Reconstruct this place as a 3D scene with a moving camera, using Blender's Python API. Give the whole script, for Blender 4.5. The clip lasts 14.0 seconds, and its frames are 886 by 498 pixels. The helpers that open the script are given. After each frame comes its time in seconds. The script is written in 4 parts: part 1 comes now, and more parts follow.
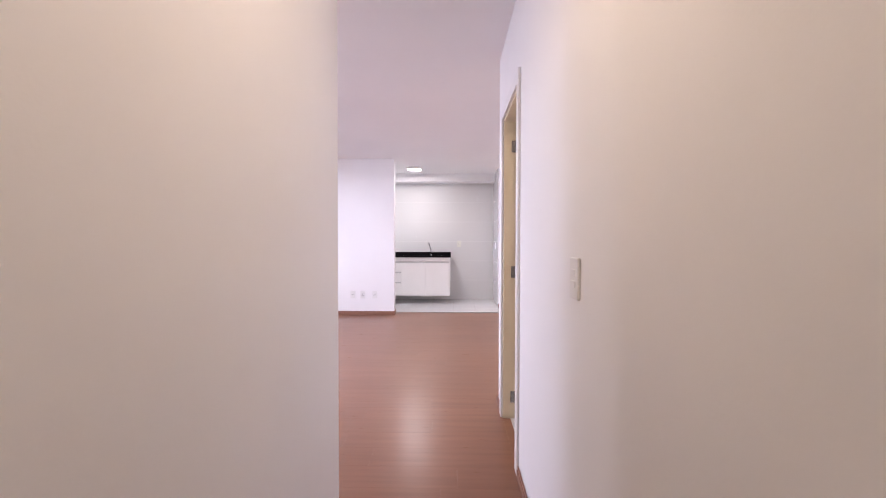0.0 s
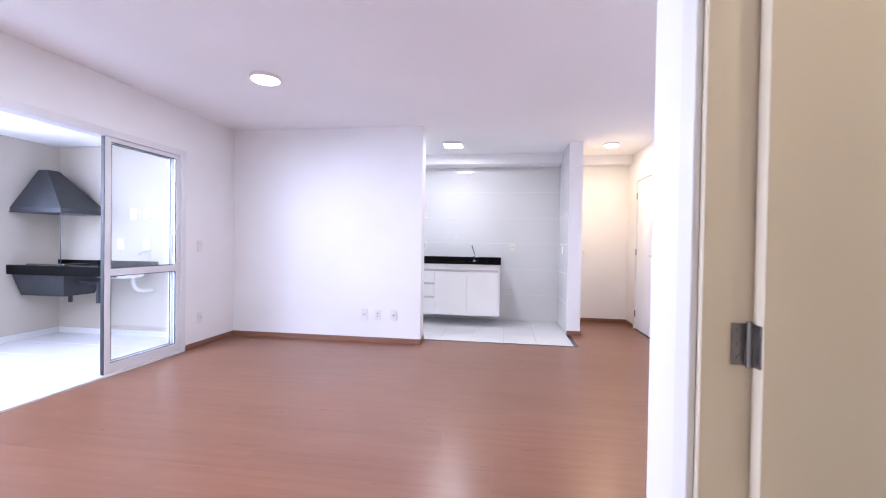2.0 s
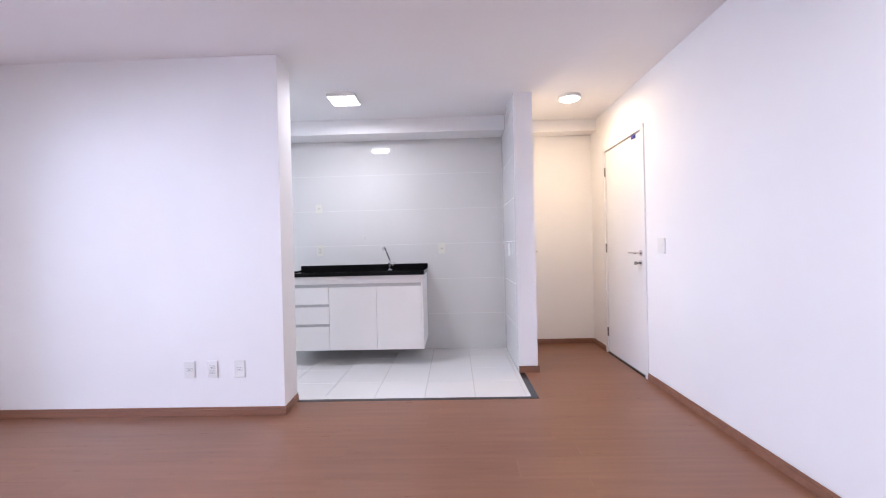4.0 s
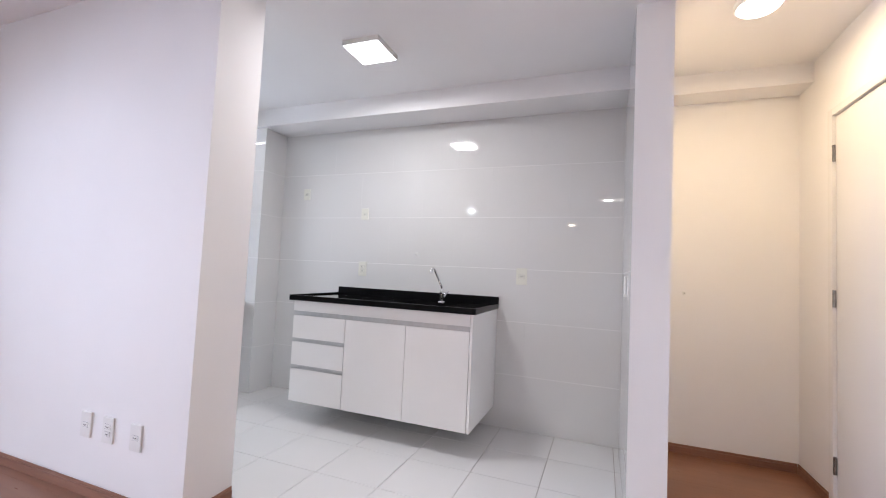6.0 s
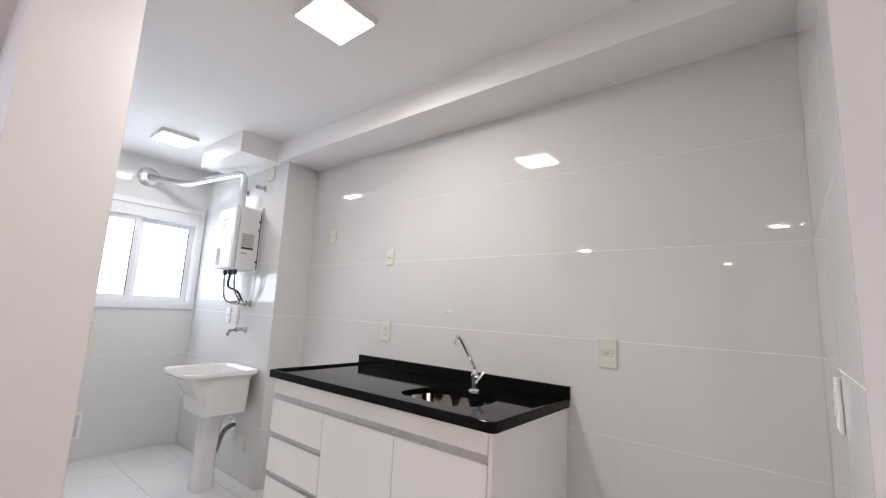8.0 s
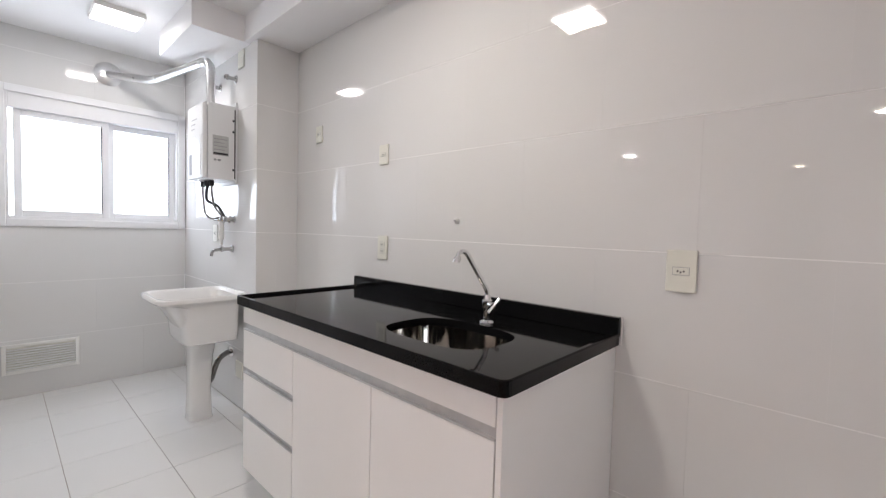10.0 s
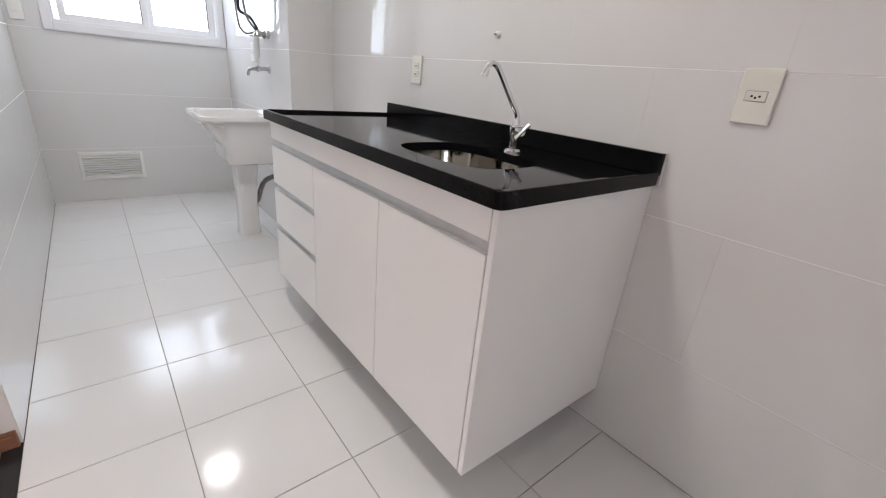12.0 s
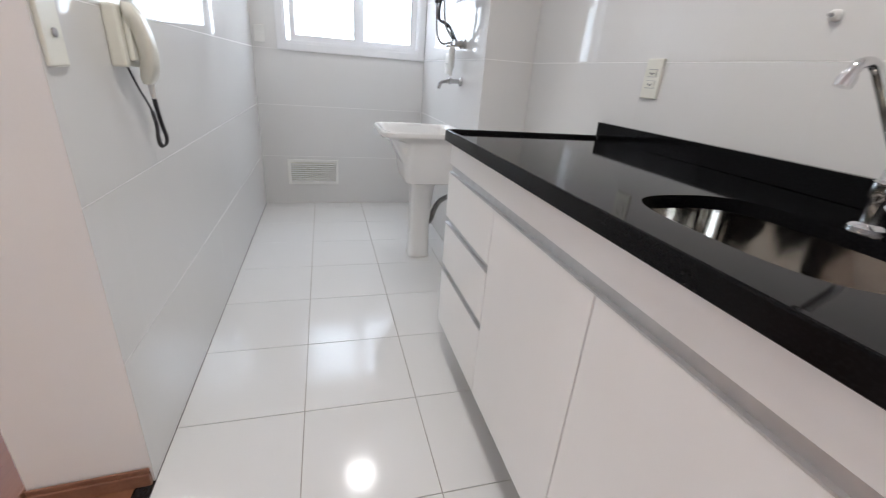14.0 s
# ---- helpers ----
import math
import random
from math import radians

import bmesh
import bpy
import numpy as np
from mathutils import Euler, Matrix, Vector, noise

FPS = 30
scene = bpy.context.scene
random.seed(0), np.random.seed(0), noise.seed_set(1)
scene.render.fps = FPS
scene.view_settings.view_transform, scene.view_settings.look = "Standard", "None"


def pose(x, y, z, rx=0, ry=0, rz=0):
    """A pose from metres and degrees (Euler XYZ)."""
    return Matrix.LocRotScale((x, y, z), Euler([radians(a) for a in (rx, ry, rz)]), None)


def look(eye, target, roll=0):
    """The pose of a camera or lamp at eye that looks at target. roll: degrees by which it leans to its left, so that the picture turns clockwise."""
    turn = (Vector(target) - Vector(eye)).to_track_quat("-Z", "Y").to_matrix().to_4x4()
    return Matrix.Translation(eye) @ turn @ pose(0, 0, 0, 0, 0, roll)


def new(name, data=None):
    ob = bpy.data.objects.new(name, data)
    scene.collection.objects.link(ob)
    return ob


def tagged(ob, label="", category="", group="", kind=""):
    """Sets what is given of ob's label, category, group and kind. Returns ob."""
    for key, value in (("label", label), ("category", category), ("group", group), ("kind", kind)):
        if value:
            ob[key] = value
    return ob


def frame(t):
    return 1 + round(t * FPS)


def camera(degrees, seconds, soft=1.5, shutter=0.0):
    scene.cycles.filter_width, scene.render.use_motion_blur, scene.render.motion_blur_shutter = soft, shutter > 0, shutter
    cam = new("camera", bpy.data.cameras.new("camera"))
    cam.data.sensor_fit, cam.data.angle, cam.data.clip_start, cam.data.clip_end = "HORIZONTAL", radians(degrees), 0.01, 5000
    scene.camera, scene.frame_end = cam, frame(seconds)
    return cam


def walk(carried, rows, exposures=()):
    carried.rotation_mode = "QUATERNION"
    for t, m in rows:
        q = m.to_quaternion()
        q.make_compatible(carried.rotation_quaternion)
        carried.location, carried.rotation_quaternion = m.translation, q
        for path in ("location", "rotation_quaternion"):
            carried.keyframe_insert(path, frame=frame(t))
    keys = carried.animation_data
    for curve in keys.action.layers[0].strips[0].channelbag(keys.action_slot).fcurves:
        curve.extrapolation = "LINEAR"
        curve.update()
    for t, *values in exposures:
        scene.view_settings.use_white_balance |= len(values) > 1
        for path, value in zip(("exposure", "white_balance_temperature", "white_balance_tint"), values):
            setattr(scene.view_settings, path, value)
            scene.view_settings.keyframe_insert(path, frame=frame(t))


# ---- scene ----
cam = camera(93.3, 14.0, soft=1.1, shutter=0.15)
PATH = [
    (0, (0.338, 0.277, 1.189), (0.289, 2.276, 1.148), 0.1),
    (0.5, (0.35, 0.724, 1.152), (0.297, 2.723, 1.148), -0.9),
    (1, (0.308, 1.207, 1.139), (0.17, 3.202, 1.164), -0.8),
    (1.5, (0.321, 1.733, 1.145), (0.279, 3.733, 1.151), -0.1),
    (2, (0.311, 2.241, 1.152), (0.029, 4.221, 1.127), 0.9),
    (2.5, (0.247, 2.715, 1.155), (0.187, 4.714, 1.137), -0.2),
    (3, (0.327, 3.172, 1.128), (0.333, 5.172, 1.147), -0.3),
    (3.2, (0.368, 3.359, 1.127), (0.363, 5.359, 1.121), -0.7),
    (5.3, (0.923, 5.087, 1.145), (0.536, 7.049, 1.142), 0.6),
    (5.5, (0.948, 5.24, 1.162), (0.391, 7.161, 1.155), 1.3),
    (6, (1.016, 5.605, 1.125), (0.3, 7.469, 1.234), 2.7),
    (6.5, (1.013, 5.95, 1.192), (0.236, 7.791, 1.259), 1.1),
    (7, (1.048, 6.282, 1.234), (0.007, 7.978, 1.429), 2.8),
    (7.2, (1.053, 6.402, 1.236), (-0.033, 8.066, 1.462), 3.1),
    (9.3, (0.977, 7.289, 1.292), (-0.452, 8.648, 1.626), 2.0),
    (9.5, (0.928, 7.311, 1.28), (-0.478, 8.711, 1.532), 2.1),
    (10, (0.774, 7.368, 1.217), (-0.591, 8.826, 1.127), 1.6),
    (10.5, (0.735, 7.401, 1.159), (-0.644, 8.796, 0.768), 0.4),
    (11, (0.768, 7.445, 1.126), (-0.607, 8.758, 0.507), 3.3),
    (11.5, (0.796, 7.477, 1.102), (-0.583, 8.728, 0.373), 4.0),
    (12, (0.81, 7.511, 1.093), (-0.602, 8.713, 0.341), 5.4),
    (12.5, (0.792, 7.537, 1.085), (-0.644, 8.691, 0.306), 5.5),
    (13, (0.648, 7.601, 1.095), (-0.767, 8.814, 0.369), 4.8),
    (13.5, (0.494, 7.621, 1.103), (-1.037, 8.687, 0.382), 4.3),
    (14, (0.348, 7.669, 1.085), (-1.421, 8.197, 0.315), 4.5),
]
EXPOSURES = [(0, 0.24, 6080, 22), (0.7, 0.17, 5980, 20), (1.2, 0.18, 5850, 20), (1.6, 0.2, 5680, 18), (2.05, 0.36, 5430, 17), (2.5, 0.09, 5430, 18), (3.2, 0.13, 5500, 18), (5.3, -0.03, 5820, 13), (7.2, -0.07, 6120, 12.5), (9.3, -0.22, 6500, 12.5), (11, -0.2, 6350, 11.5), (12.5, -0.19, 6330, 11.5), (14, -0.24, 6250, 10)]
walk(cam, [(t, look(eye, target, roll)) for t, eye, target, roll in PATH], EXPOSURES)

# ---- world and daylight ----
world = bpy.data.worlds.new("sky")
scene.world = world
world.use_nodes = True
wn = world.node_tree.nodes
sky = wn.new("ShaderNodeTexSky")
sky.sky_type = 'NISHITA'
sky.sun_disc = False
sky.sun_elevation = radians(50)
sky.sun_rotation = radians(180)
world.node_tree.links.new(sky.outputs[0], wn["Background"].inputs[0])
wn["Background"].inputs[1].default_value = 0.15

sun_data = bpy.data.lights.new("sun", 'SUN')
sun_data.energy = 1.2
sun_data.angle = radians(10)
sun_data.color = (1.0, 0.96, 0.9)
sun = new("sun", sun_data)
sun.matrix_world = look((0, 0, 10), (0.0, 0.84, 9.0))


def area_lamp(name, at, target, sx, sy, watts, colour, spread=180, shape='RECTANGLE'):
    data = bpy.data.lights.new(name, 'AREA')
    data.shape, data.size, data.size_y = shape, sx, sy
    data.energy, data.color, data.spread = watts, colour, radians(spread)
    ob = new(name, data)
    ob.matrix_world = look(at, target)
    return ob


DAY = (0.77, 0.82, 1.0)
NOON = (0.80, 0.88, 1.0)
WARM = (1.0, 0.79, 0.53)
COOL = (1.0, 0.965, 0.93)
# daylight in the balcony's open side and in the laundry window
area_lamp("balcony_daylight", (-5.35, 3.55, 1.75), (-3.35, 3.55, 1.3), 3.7, 1.5, 250, DAY, 175)
area_lamp("window_daylight", (-3.372, 7.92, 1.60), (-2.0, 7.92, 1.45), 1.06, 0.76, 18, NOON)
# ceiling fittings
area_lamp("living_lamp", (-1.62, 5.415, 2.435), (-1.62, 5.415, 0), 0.17, 0.17, 7, COOL, shape='DISK')
area_lamp("living_lamp_b", (-1.60, 3.40, 2.435), (-1.60, 3.40, 0), 0.17, 0.17, 28, COOL, shape='DISK')
area_lamp("living_lamp_c", (1.07, 4.42, 2.435), (1.07, 4.42, 0), 0.17, 0.17, 17, (1.0, 0.90, 0.79), shape='DISK')
area_lamp("kitchen_lamp", (-0.36, 7.775, 2.435), (-0.36, 7.775, 0), 0.23, 0.23, 17, (1.0, 0.93, 0.85))
area_lamp("laundry_lamp", (-2.50, 7.89, 2.435), (-2.50, 7.89, 0), 0.2, 0.2, 7, COOL)
area_lamp("entry_lamp", (1.68, 7.925, 2.435), (1.68, 7.925, 0), 0.17, 0.17, 11.5, (1.0, 0.71, 0.38), shape='DISK')
area_lamp("corridor_lamp", (0.27, 0.95, 2.435), (0.27, 0.95, 0), 0.17, 0.17, 6.0, (1.0, 0.78, 0.52), shape='DISK')
area_lamp("bathroom_lamp", (1.35, 2.3, 2.43), (1.35, 2.3, 0), 0.17, 0.17, 6, WARM, shape='DISK')


# ---- materials ----
def shader(name):
    m = bpy.data.materials.new(name)
    m.use_nodes = True
    nt = m.node_tree
    return m, nt, nt.nodes["Principled BSDF"]


def noise_tex(nt, scale, detail=3.0, stretch=(1, 1, 1), rough=0.5):
    co = nt.nodes.new("ShaderNodeTexCoord")
    mp = nt.nodes.new("ShaderNodeMapping")
    mp.inputs["Scale"].default_value = stretch
    tx = nt.nodes.new("ShaderNodeTexNoise")
    tx.inputs["Scale"].default_value = scale
    tx.inputs["Detail"].default_value = detail
    tx.inputs["Roughness"].default_value = rough
    nt.links.new(co.outputs["Object"], mp.inputs[0])
    nt.links.new(mp.outputs[0], tx.inputs["Vector"])
    return tx


def ramp(nt, src, lo, hi, c0, c1):
    r = nt.nodes.new("ShaderNodeValToRGB")
    r.color_ramp.elements[0].position, r.color_ramp.elements[1].position = lo, hi
    r.color_ramp.elements[0].color, r.color_ramp.elements[1].color = (*c0, 1), (*c1, 1)
    nt.links.new(src, r.inputs[0])
    return r


def bump(nt, bs, src, strength, dist):
    b = nt.nodes.new("ShaderNodeBump")
    b.inputs["Strength"].default_value, b.inputs["Distance"].default_value = strength, dist
    nt.links.new(src, b.inputs["Height"])
    nt.links.new(b.outputs[0], bs.inputs["Normal"])


def surface(name, colour, rough, metal=0.0, vary=0.06, scale=6.0, relief=0.0, relief_scale=60.0, rough_vary=0.0, spec=0.5):
    """Colour with large soft variation, fine relief and uneven gloss."""
    m, nt, bs = shader(name)
    big = noise_tex(nt, scale, 4)
    lo = tuple(c * (1 - vary) for c in colour)
    hi = tuple(min(1, c * (1 + vary * 0.6)) for c in colour)
    nt.links.new(ramp(nt, big.outputs["Fac"], 0.3, 0.7, lo, hi).outputs[0], bs.inputs["Base Color"])
    bs.inputs["Metallic"].default_value = metal
    bs.inputs["Specular IOR Level"].default_value = spec
    bs.inputs["Roughness"].default_value = rough
    if rough_vary:
        mr = nt.nodes.new("ShaderNodeMapRange")
        mr.inputs["To Min"].default_value, mr.inputs["To Max"].default_value = rough - rough_vary, rough + rough_vary
        nt.links.new(noise_tex(nt, scale * 4, 5).outputs["Fac"], mr.inputs["Value"])
        nt.links.new(mr.outputs[0], bs.inputs["Roughness"])
    if relief:
        bump(nt, bs, noise_tex(nt, relief_scale, 4).outputs["Fac"], relief, 0.002)
    return m


def wood_material(name, dark, light, rough, random_amount):
    m, nt, bs = shader(name)
    info = nt.nodes.new("ShaderNodeObjectInfo")
    co = nt.nodes.new("ShaderNodeTexCoord")
    shift = nt.nodes.new("ShaderNodeVectorMath")
    shift.operation = 'ADD'
    mul = nt.nodes.new("ShaderNodeMath")
    mul.operation = 'MULTIPLY'
    mul.inputs[1].default_value = 37.0
    nt.links.new(info.outputs["Random"], mul.inputs[0])
    nt.links.new(co.outputs["Object"], shift.inputs[0])
    nt.links.new(mul.outputs[0], shift.inputs[1])
    mp = nt.nodes.new("ShaderNodeMapping")
    mp.inputs["Scale"].default_value = (0.9, 14.0, 14.0)
    nt.links.new(shift.outputs[0], mp.inputs[0])
    broad = nt.nodes.new("ShaderNodeTexNoise")
    broad.inputs["Scale"].default_value, broad.inputs["Detail"].default_value = 1.6, 6
    fine = nt.nodes.new("ShaderNodeTexNoise")
    fine.inputs["Scale"].default_value, fine.inputs["Detail"].default_value = 9.0, 8
    nt.links.new(mp.outputs[0], broad.inputs["Vector"])
    nt.links.new(mp.outputs[0], fine.inputs["Vector"])
    mix = nt.nodes.new("ShaderNodeMath")
    mix.operation = 'MULTIPLY_ADD'
    mix.inputs[1].default_value = 0.22
    nt.links.new(fine.outputs["Fac"], mix.inputs[0])
    half = nt.nodes.new("ShaderNodeMath")
    half.operation = 'MULTIPLY'
    half.inputs[1].default_value = 0.6
    nt.links.new(broad.outputs["Fac"], half.inputs[0])
    nt.links.new(half.outputs[0], mix.inputs[2])
    r = ramp(nt, mix.outputs[0], 0.26, 0.56, dark, light)
    hsv = nt.nodes.new("ShaderNodeHueSaturation")
    mr = nt.nodes.new("ShaderNodeMapRange")
    mr.inputs["To Min"].default_value, mr.inputs["To Max"].default_value = 1 - random_amount, 1 + random_amount
    nt.links.new(info.outputs["Random"], mr.inputs["Value"])
    nt.links.new(mr.outputs[0], hsv.inputs["Value"])
    nt.links.new(r.outputs[0], hsv.inputs["Color"])
    nt.links.new(hsv.outputs[0], bs.inputs["Base Color"])
    rr = nt.nodes.new("ShaderNodeMapRange")
    rr.inputs["To Min"].default_value, rr.inputs["To Max"].default_value = rr_lo, rr_hi = rough - 0.05, rough + 0.07
    nt.links.new(fine.outputs["Fac"], rr.inputs["Value"])
    nt.links.new(rr.outputs[0], bs.inputs["Roughness"])
    bump(nt, bs, fine.outputs["Fac"], 0.05, 0.001)
    return m


def tile_material(name, colour, rough, wave):
    m, nt, bs = shader(name)
    info = nt.nodes.new("ShaderNodeObjectInfo")
    r = ramp(nt, info.outputs["Random"], 0.0, 1.0, tuple(c * 0.99 for c in colour), colour)
    nt.links.new(r.outputs[0], bs.inputs["Base Color"])
    bs.inputs["Roughness"].default_value = rough
    mr = nt.nodes.new("ShaderNodeMapRange")
    mr.inputs["To Min"].default_value, mr.inputs["To Max"].default_value = rough * 0.8, rough * 1.35
    nt.links.new(noise_tex(nt, 7, 5).outputs["Fac"], mr.inputs["Value"])
    nt.links.new(mr.outputs[0], bs.inputs["Roughness"])
    bump(nt, bs, noise_tex(nt, 9, 2).outputs["Fac"], wave, 0.002)
    return m


def glass_material(name, tint, rough=0.0):
    m, nt, bs = shader(name)
    bs.inputs["Base Color"].default_value = (*tint, 1)
    bs.inputs["Transmission Weight"].default_value = 1.0
    bs.inputs["Roughness"].default_value = rough
    bs.inputs["IOR"].default_value = 1.45
    return m


def glow_material(name, colour, strength):
    m, nt, bs = shader(name)
    bs.inputs["Base Color"].default_value = (0.9, 0.9, 0.9, 1)
    bs.inputs["Emission Color"].default_value = (*colour, 1)
    bs.inputs["Emission Strength"].default_value = strength
    return m


M_PAINT = surface("wall_paint", (0.87, 0.86, 0.855), 0.75, vary=0.025, scale=1.3, relief=0.12, relief_scale=140)
M_CEIL = surface("ceiling_paint", (0.90, 0.89, 0.89), 0.85, vary=0.02, scale=1.1, relief=0.1, relief_scale=120)
M_BEIGE = surface("beige_paint", (0.53, 0.48, 0.41), 0.8, vary=0.03, scale=1.5, relief=0.12, relief_scale=120)
M_WOOD = wood_material("laminate", (0.204, 0.090, 0.049), (0.258, 0.119, 0.067), 0.29, 0.04)
M_BASE = wood_material("baseboard_wood", (0.20, 0.092, 0.056), (0.30, 0.145, 0.09), 0.45, 0.05)
M_UNDER = surface("subfloor", (0.05, 0.03, 0.02), 0.9)
M_WTILE = tile_material("glazed_wall_tile", (0.705, 0.70, 0.69), 0.012, 0.0012)
M_FTILE = tile_material("polished_floor_tile", (0.73, 0.725, 0.715), 0.108, 0.04)
M_FGROUT = surface("floor_grout", (0.36, 0.32, 0.28), 0.9, vary=0.15, scale=20)
M_GRANITE, _nt, _bs = shader("black_granite")
_n = noise_tex(_nt, 260, 2)
_nt.links.new(ramp(_nt, _n.outputs["Fac"], 0.45, 0.78, (0.0045, 0.0045, 0.005), (0.010, 0.010, 0.011)).outputs[0], _bs.inputs["Base Color"])
_bs.inputs["Roughness"].default_value = 0.06
_bs.inputs["Specular IOR Level"].default_value = 0.12
bump(_nt, _bs, noise_tex(_nt, 12, 2).outputs["Fac"], 0.01, 0.001)
M_SILL = surface("dark_stone", (0.018, 0.018, 0.02), 0.25, vary=0.3, scale=80)
M_LAMI = surface("white_laminate", (0.90, 0.89, 0.875), 0.42, vary=0.015, scale=3, relief=0.05, relief_scale=200)
M_DOOR = surface("white_door_paint", (0.80, 0.79, 0.775), 0.38, vary=0.02, scale=2, relief=0.05, relief_scale=90)
M_CREAM = surface("cream_door_paint", (0.74, 0.655, 0.49), 0.42, vary=0.02, scale=2, relief=0.05, relief_scale=90)
M_ALU = surface("brushed_aluminium", (0.66, 0.66, 0.66), 0.45, metal=1.0, vary=0.06, scale=30)
M_WFRAME = surface("white_aluminium", (0.78, 0.78, 0.79), 0.32, vary=0.02, scale=5)
# Dark base colour holds the dark reflections of the chrome hinges.
M_HINGE = surface("nickel_steel", (0.30, 0.29, 0.28), 0.22, metal=1.0, vary=0.15, scale=25)
M_SFRAME = surface("satin_white_aluminium", (0.76, 0.76, 0.775), 0.35, vary=0.02, scale=5)
M_CHROME = surface("chrome", (0.78, 0.78, 0.79), 0.07, metal=1.0, vary=0.02, scale=12)
# Chrome with a darker base, so laundry fittings mirror less of the white room.
M_DIMCHROME = surface("dim_chrome", (0.46, 0.455, 0.45), 0.13, metal=1.0, vary=0.15, scale=30, rough_vary=0.05)
M_STEEL = surface("stainless_steel", (0.60, 0.575, 0.535), 0.05, metal=1.0, vary=0.08, scale=18, rough_vary=0.04)
M_FLUE = surface("flue_metal", (0.66, 0.66, 0.66), 0.3, metal=1.0, vary=0.1, scale=10, rough_vary=0.08)
M_PLAST = surface("white_plastic", (0.80, 0.795, 0.77), 0.35, vary=0.015, scale=8)
M_PLAST2 = surface("ivory_plastic", (0.735, 0.73, 0.655), 0.35, vary=0.02, scale=8)
M_CERAM = surface("glazed_ceramic", (0.80, 0.79, 0.775), 0.1, vary=0.015, scale=6)
M_ENAMEL = surface("white_enamel", (0.80, 0.80, 0.80), 0.22, vary=0.015, scale=5)
M_DARK = surface("dark_rubber", (0.02, 0.02, 0.022), 0.5, vary=0.2, scale=30)
M_GREY = surface("grey_print", (0.34, 0.34, 0.35), 0.6, vary=0.1, scale=40)
M_HOOD = surface("black_painted_steel", (0.028, 0.031, 0.036), 0.45, vary=0.2, scale=9, rough_vary=0.08)
M_BLUE = surface("blue_plastic", (0.03, 0.03, 0.22), 0.4)
M_GLASS = glass_material("clear_glass", (0.97, 0.985, 0.98))
M_LAMP = glow_material("lamp_diffuser", (1.0, 0.96, 0.92), 9.0)
M_LAMPW = glow_material("warm_lamp_diffuser", (1.0, 0.90, 0.74), 9.0)
M_SILVER = surface("silver_label", (0.50, 0.50, 0.49), 0.3, metal=0.4, vary=0.08, scale=30)
M_BRASS = surface("brass", (0.62, 0.48, 0.24), 0.25, metal=1.0, vary=0.08, scale=20)

# ---- mesh helpers ----
ORIGIN = {}


def thing(name, at, label, category, group="", kind=""):
    ob = new(name)
    ob.empty_display_size = 0.05
    ob.location = at
    ORIGIN[ob] = Vector(at)
    return tagged(ob, label, category, group, kind)


def finish(bm, name, mat, smooth=False):
    bmesh.ops.recalc_face_normals(bm, faces=bm.faces)
    me = bpy.data.meshes.new(name)
    bm.to_mesh(me)
    bm.free()
    me.materials.append(mat)
    if smooth:
        for p in me.polygons:
            p.use_smooth = True
        me.set_sharp_from_angle(angle=radians(38))
    return me


def part(name, bm, mat, parent, label="", smooth=False):
    """One mesh of world-placed geometry under a thing or a part."""
    base = ORIGIN[parent]
    bmesh.ops.translate(bm, verts=bm.verts, vec=-base)
    ob = new(name, finish(bm, name, mat, smooth))
    ob.parent = parent
    ORIGIN[ob] = base
    if label:
        ob["label"] = label
    return ob


def solid(name, bm, mat, label, category, kind="structure", smooth=False, group=""):
    ob = new(name, finish(bm, name, mat, smooth))
    ORIGIN[ob] = Vector((0, 0, 0))
    return tagged(ob, label, category, group, kind)


def box(x0, x1, y0, y1, z0, z1, bevel=0.0, bm=None, segs=2):
    own = bmesh.new()
    bmesh.ops.create_cube(own, size=1.0)
    bmesh.ops.scale(own, vec=(abs(x1 - x0), abs(y1 - y0), abs(z1 - z0)), verts=own.verts)
    bmesh.ops.translate(own, vec=((x0 + x1) / 2, (y0 + y1) / 2, (z0 + z1) / 2), verts=own.verts)
    if bevel:
        bmesh.ops.bevel(own, geom=own.edges[:], offset=bevel, segments=segs, affect='EDGES', profile=0.5)
    return merge(own, bm)


def merge(own, bm):
    if bm is None:
        return own
    tmp = bpy.data.meshes.new("tmp")
    own.to_mesh(tmp)
    own.free()
    bm.from_mesh(tmp)
    bpy.data.meshes.remove(tmp)
    return bm


def sweep(points, radius, bm=None, seg=12, cap=True):
    """A round tube along a list of points; radius may be a list."""
    own = bmesh.new()
    pts = [Vector(p) for p in points]
    rad = radius if isinstance(radius, (list, tuple)) else [radius] * len(pts)
    rings, side = [], None
    for i, p in enumerate(pts):
        d = (pts[min(i + 1, len(pts) - 1)] - pts[max(i - 1, 0)]).normalized()
        if side is None:
            side = d.orthogonal().normalized()
        side = (side - d * side.dot(d)).normalized()
        up = d.cross(side)
        rings.append([own.verts.new(p + (side * math.cos(a) + up * math.sin(a)) * rad[i]) for a in (2 * math.pi * k / seg for k in range(seg))])
    for a, b in zip(rings, rings[1:]):
        for k in range(seg):
            own.faces.new((a[k], a[(k + 1) % seg], b[(k + 1) % seg], b[k]))
    if cap:
        own.faces.new(rings[0])
        own.faces.new(rings[-1])
    return merge(own, bm)


